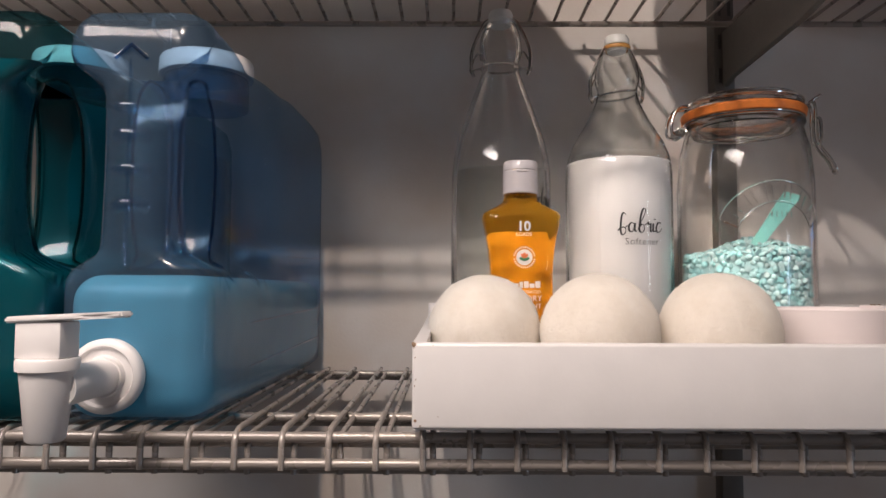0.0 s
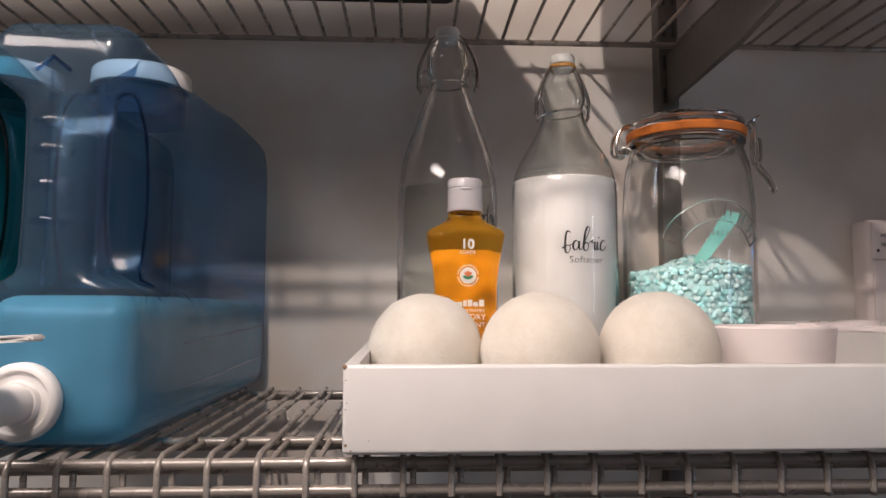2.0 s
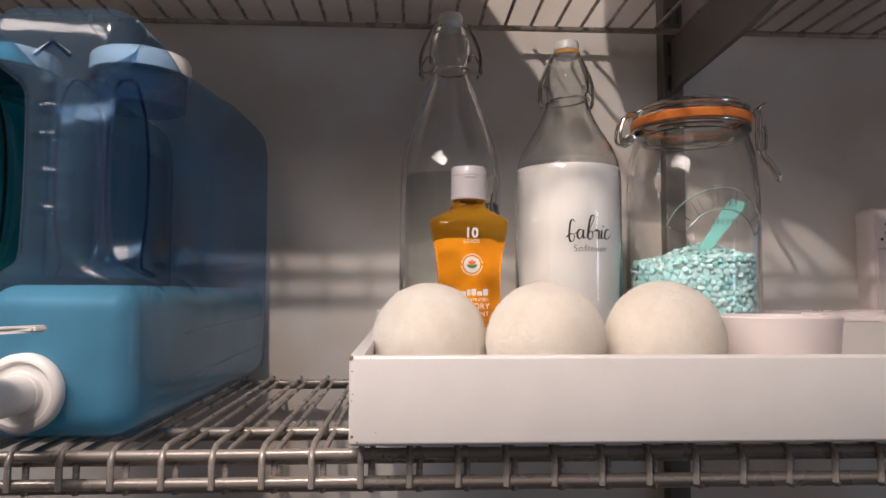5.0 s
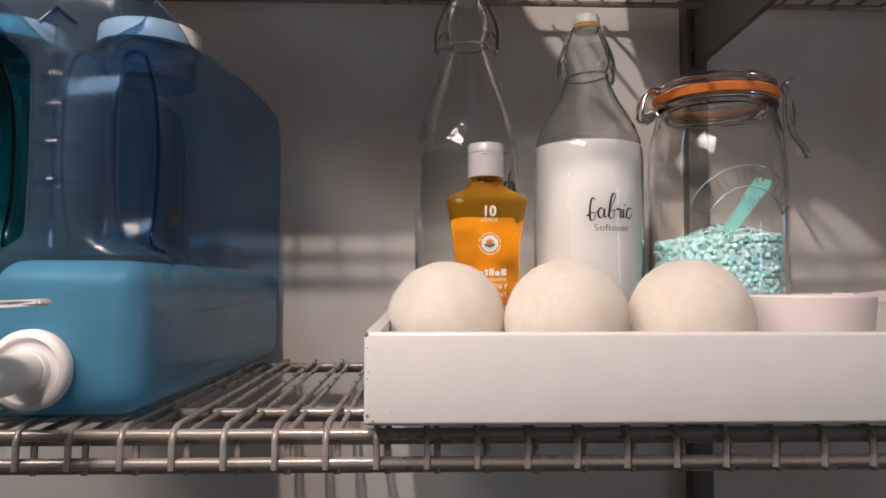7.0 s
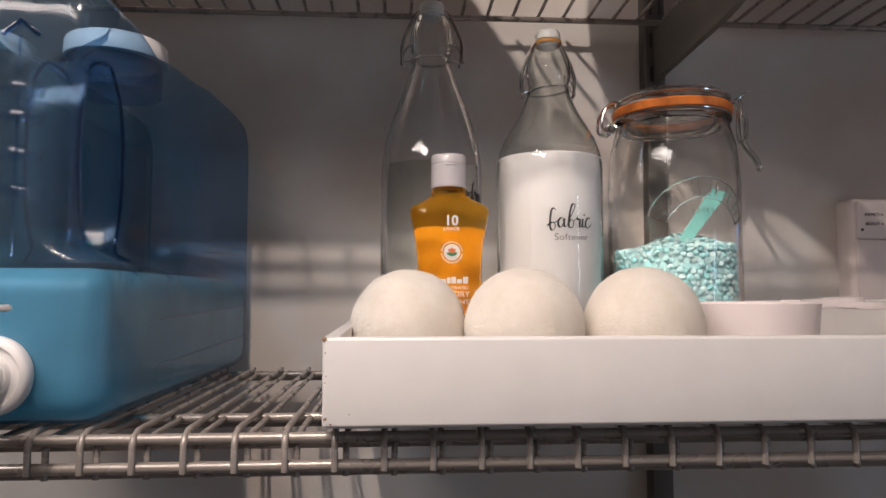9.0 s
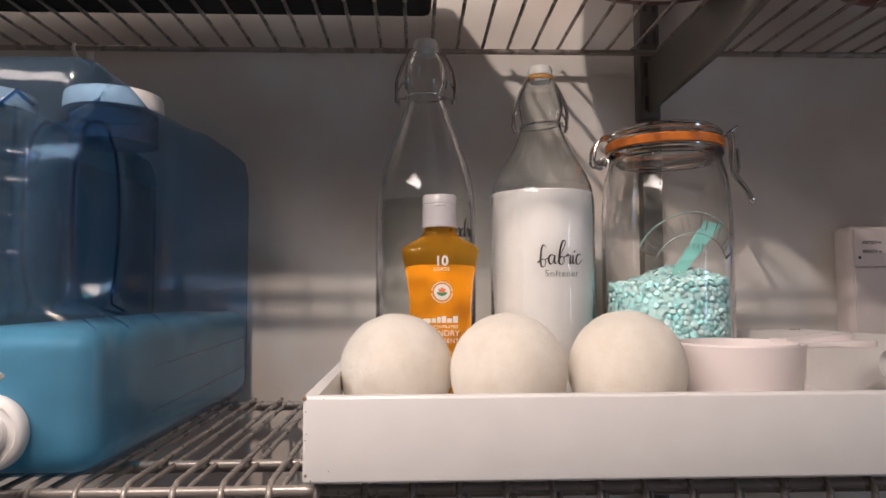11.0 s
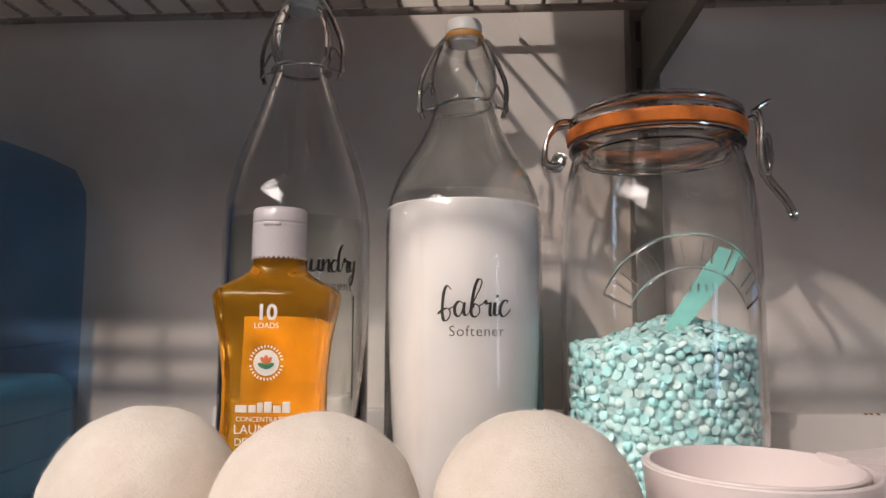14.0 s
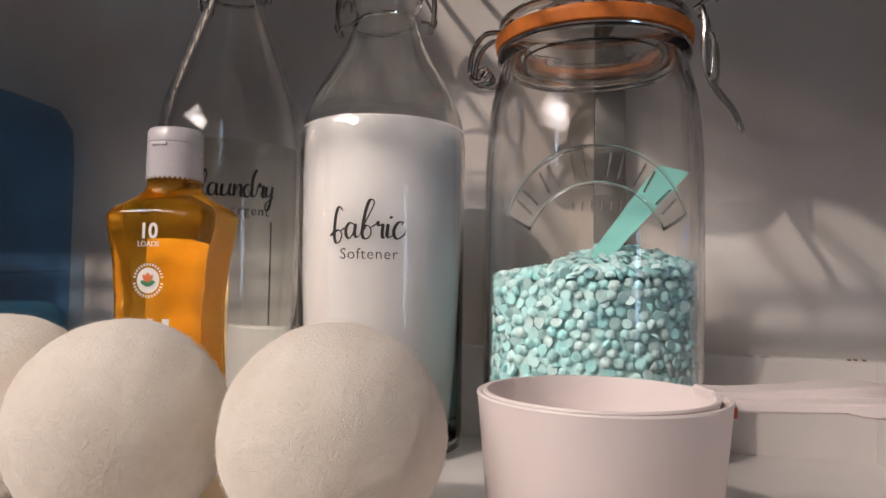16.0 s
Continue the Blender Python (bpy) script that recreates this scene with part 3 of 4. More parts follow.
LAUNDRY = [
    [(0, 4), (8, 20), (14, 44), (11, 53), (6, 42), (4, 18), (6, 3), (12, 2), (17, 8)],
    [(32, 23), (25, 26), (18, 17), (19, 5), (25, 1), (31, 10), (34, 25), (33, 8), (36, 2), (41, 6)],
    [(41, 6), (45, 25), (43, 10), (45, 2), (51, 3), (57, 12), (60, 26), (58, 10), (60, 2), (65, 6)],
    [(65, 6), (68, 26), (67, 2), (71, 16), (78, 26), (81, 18), (80, 6), (83, 1), (88, 6)],
    [(100, 23), (93, 26), (86, 16), (87, 5), (93, 1), (99, 10), (108, 50), (111, 57), (104, 40), (102, 8), (105, 2), (110, 6)],
    [(110, 6), (115, 26), (118, 30), (119, 23), (126, 25), (124, 10), (126, 2), (130, 5)],
    [(130, 6), (133, 25), (131, 10), (135, 4), (142, 12), (146, 26), (143, 2), (138, -19), (131, -21), (132, -10), (142, 0), (152, 8)],
]


def lettering(t, strokes, width, under, radius, angle, z, unit):
    part("lettering", wrap(script(strokes, unit, 2.9 * unit, width / 2), radius, angle, z), BLACK_INK, t, "black script lettering", smooth=False)
    part("lettering", wrap(words(under, 28 * unit, 0.0002, 0.0, -0.00007, 1.1), radius, angle + 3 * unit / radius, z - 27 * unit), BLACK_INK, t, "small thin black lettering", smooth=False)


# softener: broad white-filled bottle
SOFT = [(0, 0.004), (0.030, 0.003), (0.036, 0.0), (0.0425, 0.004), (0.0432, 0.012), (0.0432, 0.155), (0.0428, 0.163), (0.0412, 0.172), (0.0375, 0.182), (0.0320, 0.192), (0.0265, 0.201), (0.0215, 0.211), (0.0180, 0.220), (0.0160, 0.2275), (0.0170, 0.2310), (0.0182, 0.2350), (0.0188, 0.2420), (0.0176, 0.2490), (0.0148, 0.2570), (0.0126, 0.2615), (0.0118, 0.2628), (0.0108, 0.2630), (0, 0.2630)]
soft = swing_bottle("swing-top glass bottle full of white fabric softener", (0.1500, 0.556, TRAY_FLOOR), SOFT, 0.1665, MILK)
part("residue", lathe([(r - 0.0022, z) for r, z in SOFT if 0.166 < z < 0.258], 64), FILM, soft, "milky film dried on the inside").visible_shadow = False
stopper(soft, 0.2630, 0.0138, True)
bail_wires(soft, 0.2245, 0.0172, 0.262, 0.0255, 0.35, 0.10)
lettering(soft, FABRIC, 138, "Softener", 0.0432, radians(9.4), 0.1068, 0.000262)

# laundry detergent: tall clear bottle with a slender neck
LAUN = [(0, 0.004), (0.028, 0.003), (0.034, 0.0), (0.0410, 0.004), (0.0416, 0.012), (0.0416, 0.150), (0.0413, 0.160), (0.0400, 0.172), (0.0370, 0.187), (0.0325, 0.201), (0.0275, 0.215), (0.0225, 0.229), (0.0185, 0.240), (0.0160, 0.2475), (0.0150, 0.2530), (0.0160, 0.2570), (0.0176, 0.2620), (0.0182, 0.2690), (0.0172, 0.2770), (0.0146, 0.2845), (0.0126, 0.2882), (0.0118, 0.2892), (0.0108, 0.2894), (0, 0.2894)]
laun = swing_bottle("tall swing-top glass bottle of clear laundry detergent", (0.0535, 0.566, TRAY_FLOOR), LAUN, 0.1610, WATER)
stopper(laun, 0.2885, 0.0138, False)
bail_wires(laun, 0.2510, 0.0160, 0.291, 0.0250, -0.12, 0.0)
lettering(laun, LAUNDRY, 152, "detergent", 0.0416, radians(37), 0.1300, 0.00026)
# bare outline of a paper label on the far side
for a in (-84, 62):
    part("label_edge", wrap(box(-0.0004, 0.0004, 0, 0.0002, -0.055, 0.0), 0.0416, radians(a), 0.118), DARK, laun, smooth=False)


# ---- amber soap bottle ----
def soap_bottle():
    t = thing("soap_bottle", "small amber dish-soap-style bottle of detergent with a frosted flip cap", "bottle", (0.0630, 0.5010, TRAY_FLOOR))
    rows = [(0.0, 0.0215, 0.0150), (0.002, 0.0245, 0.0175), (0.010, 0.0255, 0.0185), (0.035, 0.0245, 0.0182), (0.060, 0.0228, 0.0178), (0.078, 0.0228, 0.0178), (0.095, 0.0246, 0.0182), (0.108, 0.0274, 0.0188), (0.1165, 0.0290, 0.0188), (0.1195, 0.0276, 0.0176), (0.1225, 0.0222, 0.0155), (0.1255, 0.0165, 0.0138), (0.1285, 0.0132, 0.0126), (0.1310, 0.0124, 0.0124), (0.1345, 0.0124, 0.0124)]
    bm, seg, rings = bmesh.new(), 64, []
    for z, a, b in rows:
        k = max(0.0, min(1.0, (z - 0.116) / 0.014))
        p = 4.2 + (2.0 - 4.2) * k
        ring = []
        for i in range(seg):
            u = 2 * math.pi * i / seg
            c, s = math.cos(u), math.sin(u)
            ring.append(bm.verts.new((a * math.copysign(abs(c) ** (2 / p), c), b * math.copysign(abs(s) ** (2 / p), s), z)))
        rings.append(ring)
    for a, b in zip(rings, rings[1:]):
        for i in range(seg):
            bm.faces.new((a[i], a[(i + 1) % seg], b[(i + 1) % seg], b[i]))
    bm.faces.new(list(reversed(rings[0])))
    bm.faces.new(rings[-1])
    part("body", bm, AMBER, t).visible_shadow = False
    cap = part("cap", lathe([(0, 0.1345), (0.0130, 0.1345), (0.0129, 0.1500), (0.0126, 0.1503), (0.0126, 0.1512), (0.0129, 0.1515), (0.0128, 0.1565), (0.0119, 0.1580), (0, 0.1582)], 48), FLIP, t, "frosted white flip-top cap")
    part("thumb_notch", box(-0.004, 0.004, -0.0134, -0.0120, 0.1490, 0.1508, 0.0005), FLIP, cap)
    for k in range(36):
        a = 2 * math.pi * k / 36
        part("tooth", box(-0.0006, 0.0006, -0.0132, -0.0124, 0.1337, 0.1349), FLIP, cap, smooth=False).rotation_euler = (0, 0, a)
    part("back_label", box(-0.0190, 0.0190, 0.0190, 0.0193, 0.006, 0.1070, 0.0001), BACK_LABEL, t, "paper label on the back")
    f = -0.01845
    for name, bm, m, x, z, y in (("lettering", words("10", 0.0098, 0.0003, 0, 0.00025), WHITE_INK, 0.0005, 0.1082, f), ("lettering", words("LOADS", 0.0036, 0.0003), WHITE_INK, 0.0005, 0.1025, f + 0.0001)):
        part(name, bm, m, t, "white print", smooth=False).location = (x, y - 0.0004, z)
    disc = lathe([(0, 0), (0.0058, 0), (0.0058, 0.0003), (0, 0.0003)], 40)
    bmesh.ops.rotate(disc, verts=disc.verts, matrix=Matrix.Rotation(radians(90), 3, "X"))
    seal = part("seal", disc, WHITE_INK, t, "round white seal with a lotus")
    seal.location = (0.0008, -0.0182, 0.0860)
    for dx, dz, w, h, ang, m in ((0, 0.0014, 0.0011, 0.0021, 0, RED_INK), (-0.0014, 0.0010, 0.0009, 0.0019, 0.6, RED_INK), (0.0014, 0.0010, 0.0009, 0.0019, -0.6, RED_INK), (-0.0017, -0.0013, 0.0010, 0.0022, 1.1, GREEN_INK), (0.0017, -0.0013, 0.0010, 0.0022, -1.1, GREEN_INK), (0, -0.0015, 0.0010, 0.0014, 0, GREEN_INK)):
        q = lathe([(0, 0), (1, 0), (1, 0.0002), (0, 0.0002)], 16)
        bmesh.ops.rotate(q, verts=q.verts, matrix=Matrix.Rotation(radians(90), 3, "X"))
        for v in q.verts:
            x, z = v.co.x * w, v.co.z * h
            v.co = (x * math.cos(ang) - z * math.sin(ang) + dx, v.co.y - 0.0004, x * math.sin(ang) + z * math.cos(ang) + dz)
        part("petal", q, m, seal, smooth=False)
    for k in range(30):
        a = 2 * math.pi * k / 30
        if abs(math.sin(a)) < 0.2:
            continue
        q = part("print", box(-0.00035, 0.00035, -0.0003, 0.0, -0.0006, 0.0006), WHITE_INK, seal, smooth=False)
        q.location = (0.0073 * math.cos(a), 0, 0.0073 * math.sin(a))
        q.rotation_euler = (0, math.pi / 2 - a, 0)
    for x, w, h in ((-0.0128, 0.0054, 0.0032), (-0.0068, 0.0034, 0.0032), (-0.0028, 0.0026, 0.0044), (0.0004, 0.0034, 0.0048), (0.0044, 0.0036, 0.0032), (0.0086, 0.0036, 0.0048)):
        part("brand_bar", box(x, x + w, -0.0184, -0.0179, 0.0640, 0.0640 + h, 0.0004), WHITE_INK, t, "plain white bar", smooth=False)
    for text, size, z in (("CONCENTRATED", 0.0031, 0.0610), ("LAUNDRY", 0.0058, 0.0564), ("DETERGENT", 0.0046, 0.0510)):
        part("lettering", words(text, size, 0.0003), WHITE_INK, t, "white print", smooth=False).location = (0, -0.0183, z)


soap_bottle()


# ---- clip-top jar of beads ----
def clip_jar():
    t = thing("clip_top_jar", "clip-top glass jar part full of aqua beads, orange rubber seal", "jar", (0.2578, 0.5650, TRAY_FLOOR))
    t.scale = (0.972, 0.972, 1)
    body = [(0, 0.006), (0.040, 0.005), (0.050, 0.0), (0.0540, 0.003), (0.0552, 0.010), (0.0552, 0.130), (0.0549, 0.148), (0.0540, 0.163), (0.0522, 0.179), (0.0494, 0.189), (0.0478, 0.1955), (0.0476, 0.1975), (0.0490, 0.1990), (0.0496, 0.2010), (0.0486, 0.2020), (0.0460, 0.2026), (0.0455, 0.2050), (0.0455, 0.2078)]
    inner = [(0.0432, 0.2078), (0.0430, 0.195), (0.047, 0.186), (0.0500, 0.168), (0.0518, 0.145), (0.0522, 0.12), (0.0522, 0.016), (0.046, 0.010), (0, 0.010)]
    part("glass", lathe(body + inner, 80), GLASS, t).visible_shadow = False
    seal_line = [(0.046, 0.2052), (0.0498, 0.2052), (0.0504, 0.2062), (0.0502, 0.2084), (0.0508, 0.2094), (0.0508, 0.2112), (0.0498, 0.2123), (0.042, 0.2123), (0.042, 0.2082), (0.046, 0.2082)]
    part("rubber_seal", lathe(seal_line, 80, closed=True), ORANGE, t, "orange rubber sealing ring")
    lid_line = [(0.0430, 0.2125), (0.0482, 0.2125), (0.0490, 0.2135), (0.0488, 0.2155), (0.0476, 0.2168), (0.0464, 0.2178), (0.0462, 0.2200), (0.0440, 0.2228), (0.0370, 0.2245), (0.0345, 0.2248), (0.030, 0.2240), (0, 0.2238), (0, 0.2218), (0.036, 0.2220), (0.0410, 0.2202), (0.0428, 0.2175)]
    lid = part("lid", lathe(lid_line, 80, closed=True), GLASS_THICK, t, "domed clear glass lid")
    lid.visible_shadow = False
    dish_line = [(0.0428, 0.2125), (0.0398, 0.2118), (0.0392, 0.2010), (0.0365, 0.1985), (0.026, 0.1990), (0, 0.1990), (0, 0.2008), (0.035, 0.2008), (0.0368, 0.2030), (0.0372, 0.2125)]
    part("dish", lathe(dish_line, 80, closed=True), GLASS_THICK, lid).visible_shadow = False
    # wire clip: a ring round the neck, a hinge on one side and the locking lever on the other
    def ringpts(r, z):
        return [(r * math.cos(a), r * math.sin(a), z) for a in [2 * math.pi * k / 64 for k in range(64)]]
    part("neck_wire", tube(ringpts(0.0482, 0.2040), 0.0011, 8, closed=True), CHROME, t)
    part("lid_wire", tube(ringpts(0.0480, 0.2185), 0.0011, 8, closed=True), CHROME, t)
    for dy in (-0.007, 0.007):
        hinge = [(-0.0480, dy * 0.8, 0.2171), (-0.0560, dy, 0.2160), (-0.0620, dy, 0.2085), (-0.0640, dy, 0.1965), (-0.0610, dy, 0.1920), (-0.0560, dy, 0.1925), (-0.0545, dy, 0.1965), (-0.0575, dy, 0.1980)]
        part("hinge_wire", tube(smooth_line(hinge), 0.0014, 8), CHROME, t)
    coil = [(-0.056 + 0.0035 * math.cos(a), -0.010 + 0.020 * a / 18.85, 0.1945 + 0.0035 * math.sin(a)) for a in [18.85 * k / 60 for k in range(61)]]
    part("hinge_coil", tube(coil, 0.0010, 8), CHROME, t)
    for dy in (-0.0065, 0.0065):
        arm = [(0.0480, dy, 0.2171), (0.0515, dy, 0.2175), (0.0530, dy, 0.2095), (0.0525, dy, 0.1975), (0.0535, dy, 0.1865), (0.0555, dy, 0.1835), (0.0570, dy, 0.1885), (0.0565, dy, 0.2015), (0.0545, dy, 0.2045)]
        part("latch_wire", tube(smooth_line([(x + 0.0035, y, z) for x, y, z in arm]), 0.0014, 8), CHROME, t).rotation_euler = (0, 0, radians(-14))
    hook = [(0.0505, -0.0065, 0.2175), (0.0545, -0.006, 0.2205), (0.0590, -0.004, 0.2235), (0.0595, 0.0, 0.2245), (0.0590, 0.004, 0.2235)]
    part("latch_hook", tube(smooth_line([(x + 0.002, y, z) for x, y, z in hook]), 0.0012, 8), CHROME, t).rotation_euler = (0, 0, radians(-14))
    lever = [(0.0520, -0.0055, 0.1860), (0.0555, -0.0055, 0.1790), (0.0625, -0.0050, 0.1690), (0.0660, -0.0045, 0.1610), (0.0666, 0.0, 0.1590), (0.0660, 0.0045, 0.1610), (0.0625, 0.0050, 0.1690), (0.0555, 0.0055, 0.1790), (0.0520, 0.0055, 0.1860)]
    part("locking_lever", tube(smooth_line([(x + 0.0055, y, z) for x, y, z in lever]), 0.0014, 8), CHROME, t).rotation_euler = (0, 0, radians(-14))
    # raised arched badge: an outlined band with plain bars
    r, ang0 = 0.0552, radians(4)
    def arc(rad, half, zc, steps=24):
        return [(rad * math.sin(h), zc + rad * math.cos(h)) for h in [-half + 2 * half * k / steps for k in range(steps + 1)]]
    top = arc(0.0505, 1.12, 0.0965)
    low = arc(0.0345, 1.12, 0.0965)
    loop = top + list(reversed(low))
    pts = [(r * math.sin(ang0 + x / r), -r * math.cos(ang0 + x / r), z) for x, z in loop]
    badge = part("badge", tube(pts, 0.0007, 6, closed=True), GLASS_THICK, t, "raised arched glass badge")
    for h in (-0.88, -0.53, -0.18, 0.18, 0.53, 0.88):
        rad = 0.0425
        x, z = rad * math.sin(h), 0.0965 + rad * math.cos(h)
        dx, dz = math.sin(h) * 0.0052, math.cos(h) * 0.0052
        for off in (-0.0026, 0.0026):
            ox, oz = math.cos(h) * off, -math.sin(h) * off
            a = (x - dx + ox, z - dz + oz)
            b = (x + dx + ox, z + dz + oz)
            part("badge_bar", tube([(r * math.sin(ang0 + q[0] / r), -r * math.cos(ang0 + q[0] / r), q[1]) for q in (a, b)], 0.0006, 6), GLASS_THICK, badge)
    for k in range(6):
        x = -0.010 + 0.004 * k
        part("badge_bar", tube([(r * math.sin(ang0 + x / r), -r * math.cos(ang0 + x / r), z) for z in (0.1190, 0.1230)], 0.0005, 6), GLASS_THICK, badge)


clip_jar()


def beads():
    """Lentil-shaped beads: the outer layer against the glass and the heaped top."""
    rng = random.Random(11)
    verts, faces = [], []
    seg, prof = 12, ((1.0, 0.0), (0.98, 0.28), (0.78, 0.62), (0.42, 0.82))

    def bead(p, n, s):
        n = n.normalized()
        a = n.orthogonal().normalized()
        b = n.cross(a)
        base = len(verts)
        for q, h in prof:
            for i in range(seg):
                u = 2 * math.pi * i / seg
                verts.append(p + s * (q * (math.cos(u) * a + math.sin(u) * b) + (h - 0.3) * n))
        verts.append(p + s * 0.58 * n)
        verts.append(p - s * 0.34 * n)
        for j in range(len(prof) - 1):
            for i in range(seg):
                k = (i + 1) % seg
                faces.append((base + j * seg + i, base + j * seg + k, base + (j + 1) * seg + k, base + (j + 1) * seg + i))
        for i in range(seg):
            k = (i + 1) % seg
            faces.append((base + 3 * seg + i, base + 3 * seg + k, base + 4 * seg))
            faces.append((base + k, base + i, base + 4 * seg + 1))

    def level(x, y):
        return 0.0930 + 0.014 * math.exp(-((x - 0.012) ** 2 + (y - 0.012) ** 2) / 0.0011) + 0.04 * x

    R = 0.0492
    for shell, n, step in ((R, 60, 0.0044), (R - 0.0042, 54, 0.0046)):
        z, row = 0.013, 0
        while z < 0.115:
            for k in range(n):
                a = 2 * math.pi * (k + 0.5 * (row % 2) + rng.uniform(-0.28, 0.28)) / n
                zz = z + rng.uniform(-0.0014, 0.0014)
                r = shell + rng.uniform(-0.0016, 0.0006)
                x, y = r * math.cos(a), r * math.sin(a)
                if zz > level(x, y):
                    continue
                tilt = rng.choice((0.15, 0.3, 0.3, 0.5, 1.1))
                d = Vector((math.cos(a), math.sin(a), 0)) * rng.choice((1, 1, -1)) + Vector((rng.uniform(-1, 1), rng.uniform(-1, 1), rng.uniform(-1, 1))) * tilt
                bead(Vector((x, y, zz)), d, rng.uniform(0.0022, 0.0028))
            z += step
            row += 1
    for i in range(900):
        r = R * math.sqrt(rng.random())
        a = rng.uniform(0, 2 * math.pi)
        x, y = r * math.cos(a), r * math.sin(a)
        d = Vector((0, 0, 1)) + Vector((rng.uniform(-1, 1), rng.uniform(-1, 1), rng.uniform(-1, 1))) * 0.8
        bead(Vector((x, y, level(x, y) + rng.uniform(-0.003, 0.001))), d, rng.uniform(0.0023, 0.0029))
    core = len(verts)
    for k in range(32):
        u = 2 * math.pi * k / 32
        for z in (0.0115, 0.0880):
            verts.append(Vector((0.0474 * math.cos(u), 0.0474 * math.sin(u), z)))
    for k in range(32):
        a, b = core + 2 * k, core + 2 * ((k + 1) % 32)
        faces.append((a, b, b + 1, a + 1))
    faces.append(tuple(core + 2 * k + 1 for k in range(32)))
    faces.append(tuple(core + 2 * k for k in reversed(range(32))))
    me = bpy.data.meshes.new("scent_beads")
    me.from_pydata(verts, [], faces)
    me.materials.append(BEAD)
    me.polygons.foreach_set("use_smooth", [True] * len(me.polygons))
    me.set_sharp_from_angle(angle=radians(50))
    ob = new("scent_beads", me)
    ob.location = (0.2578, 0.5650, TRAY_FLOOR)
    ob.scale = (0.972, 0.972, 1)
    tagged(ob, "heap of aqua and grey lentil-shaped scent beads in the jar", "beads", kind="stuff")


beads()


def scoop():
    t = thing("scoop", "aqua plastic scoop handle standing in the beads", "scoop", (0.2590, 0.5650, TRAY_FLOOR))
    bm = bmesh.new()
    line = [(-0.004, -0.014, 0.088), (0.004, -0.012, 0.102), (0.016, -0.010, 0.117), (0.027, -0.008, 0.131), (0.038, -0.006, 0.144)]
    pts = smooth_line(line, 5)
    prev = None
    for i, p in enumerate(pts):
        w = 0.0038 + 0.0038 * i / len(pts)
        q = [bm.verts.new(p + Vector(o)) for o in ((-w, 0, 0.25 * w), (w, 0, -0.25 * w), (w, 0.0018, -0.25 * w), (-w, 0.0018, 0.25 * w))]
        if prev:
            for k in range(4):
                bm.faces.new((prev[k], prev[(k + 1) % 4], q[(k + 1) % 4], q[k]))
        else:
            bm.faces.new(q)
        prev = q
    bm.faces.new(prev)
    part("handle", bm, SCOOP, t)


scoop()


# ---- nested measuring cups ----
def cups():
    for i, (r, h, dz, da, lab) in enumerate(((0.0420, 0.0510, 0.0, -0.03, "pale pink plastic measuring cup holding a smaller cup"), (0.0392, 0.0484, 0.0030, 0.10, "smaller pale pink measuring cup nested in the larger"))):
        t = thing("measuring_cup", lab, "measuring cup", (0.2645 - 0.001 * i, 0.4520 + 0.001 * i, TRAY_FLOOR + dz), "nested measuring cups")
        b = r - 0.0050
        part("cup", lathe([(0, 0), (b - 0.003, 0), (b, 0.003), (r - 0.0004, h - 0.002), (r, h - 0.0006), (r - 0.0004, h), (r - 0.0016, h), (r - 0.0022, h - 0.002), (b - 0.0022, 0.005), (b - 0.005, 0.0024), (0, 0.0024)], 72), PINK, t)
        bm = bmesh.new()
        L = 0.108 if i == 0 else 0.104
        rows = [(r - 0.001, 0.0085, h - 0.004, 0.004), (r + 0.010, 0.0075, h - 0.0042, 0.0034), (r + 0.035, 0.0075, h - 0.0040, 0.0034), (r + 0.040, 0.0090, h - 0.0050, 0.0048), (L - 0.006, 0.0090, h - 0.0050, 0.0048), (L - 0.002, 0.0075, h - 0.0046, 0.0042), (L, 0.004, h - 0.0040, 0.0030)]
        prev = None
        for x, w, z, th in rows:
            q = [bm.verts.new(c) for c in ((x, -w, z), (x, w, z), (x, w, z + th), (x, -w, z + th))]
            if prev:
                for k in range(4):
                    bm.faces.new((prev[k], prev[(k + 1) % 4], q[(k + 1) % 4], q[k]))
            else:
                bm.faces.new(q)
            prev = q
        bm.faces.new(prev)
        bmesh.ops.bevel(bm, geom=bm.edges[:], offset=0.0006, segments=2, affect="EDGES")
        hd = part("handle", bm, PINK, t)
        hd.rotation_euler = (0, -0.035 if i else 0.0, radians(12) + da)
        if i == 0:
            part("volume_mark", box(r - 0.0006, r + 0.0005, -0.0014, 0.0018, h - 0.0052, h - 0.0018, 0.0002), REDMARK, t, "small red mark").rotation_euler = (0, 0, radians(-6))


cups()


# ---- drink-dispenser jugs ----
def hole_radius(c, s):
    """Outline of the hand hole: a tall rounded opening, straighter at the back."""
    return 1 / ((abs(c) / (0.0305 if c < 0 else 0.0240)) ** 2.6 + (abs(s) / 0.0560) ** 2.6) ** (1 / 2.6)


def jug_width(y, z):
    """Half the jug's width: full at the base and the back, slim at the grip."""
    def ease(a, b, v):
        v = max(0.0, min(1.0, (v - a) / (b - a)))
        return v * v * (3 - 2 * v)
    low = 0.170 + 0.018 * ease(0.004, 0.030, y)
    grip = (1 - ease(0.080, 0.140, y)) * ease(0.0745, 0.088, z) * (1 - ease(low, low + 0.018, z) * 0.95)
    head = ease(0.178, 0.192, z) * (1 - ease(0.080, 0.110, y))
    return 0.0385 * (1 - grip) + 0.0175 * grip - 0.0010 * head


def grip_shift(y, z):
    """The grip stands a little off the jug's middle."""
    return 0.004 * max(0.0, min(1.0, (0.0380 - jug_width(y, z)) / 0.0205))


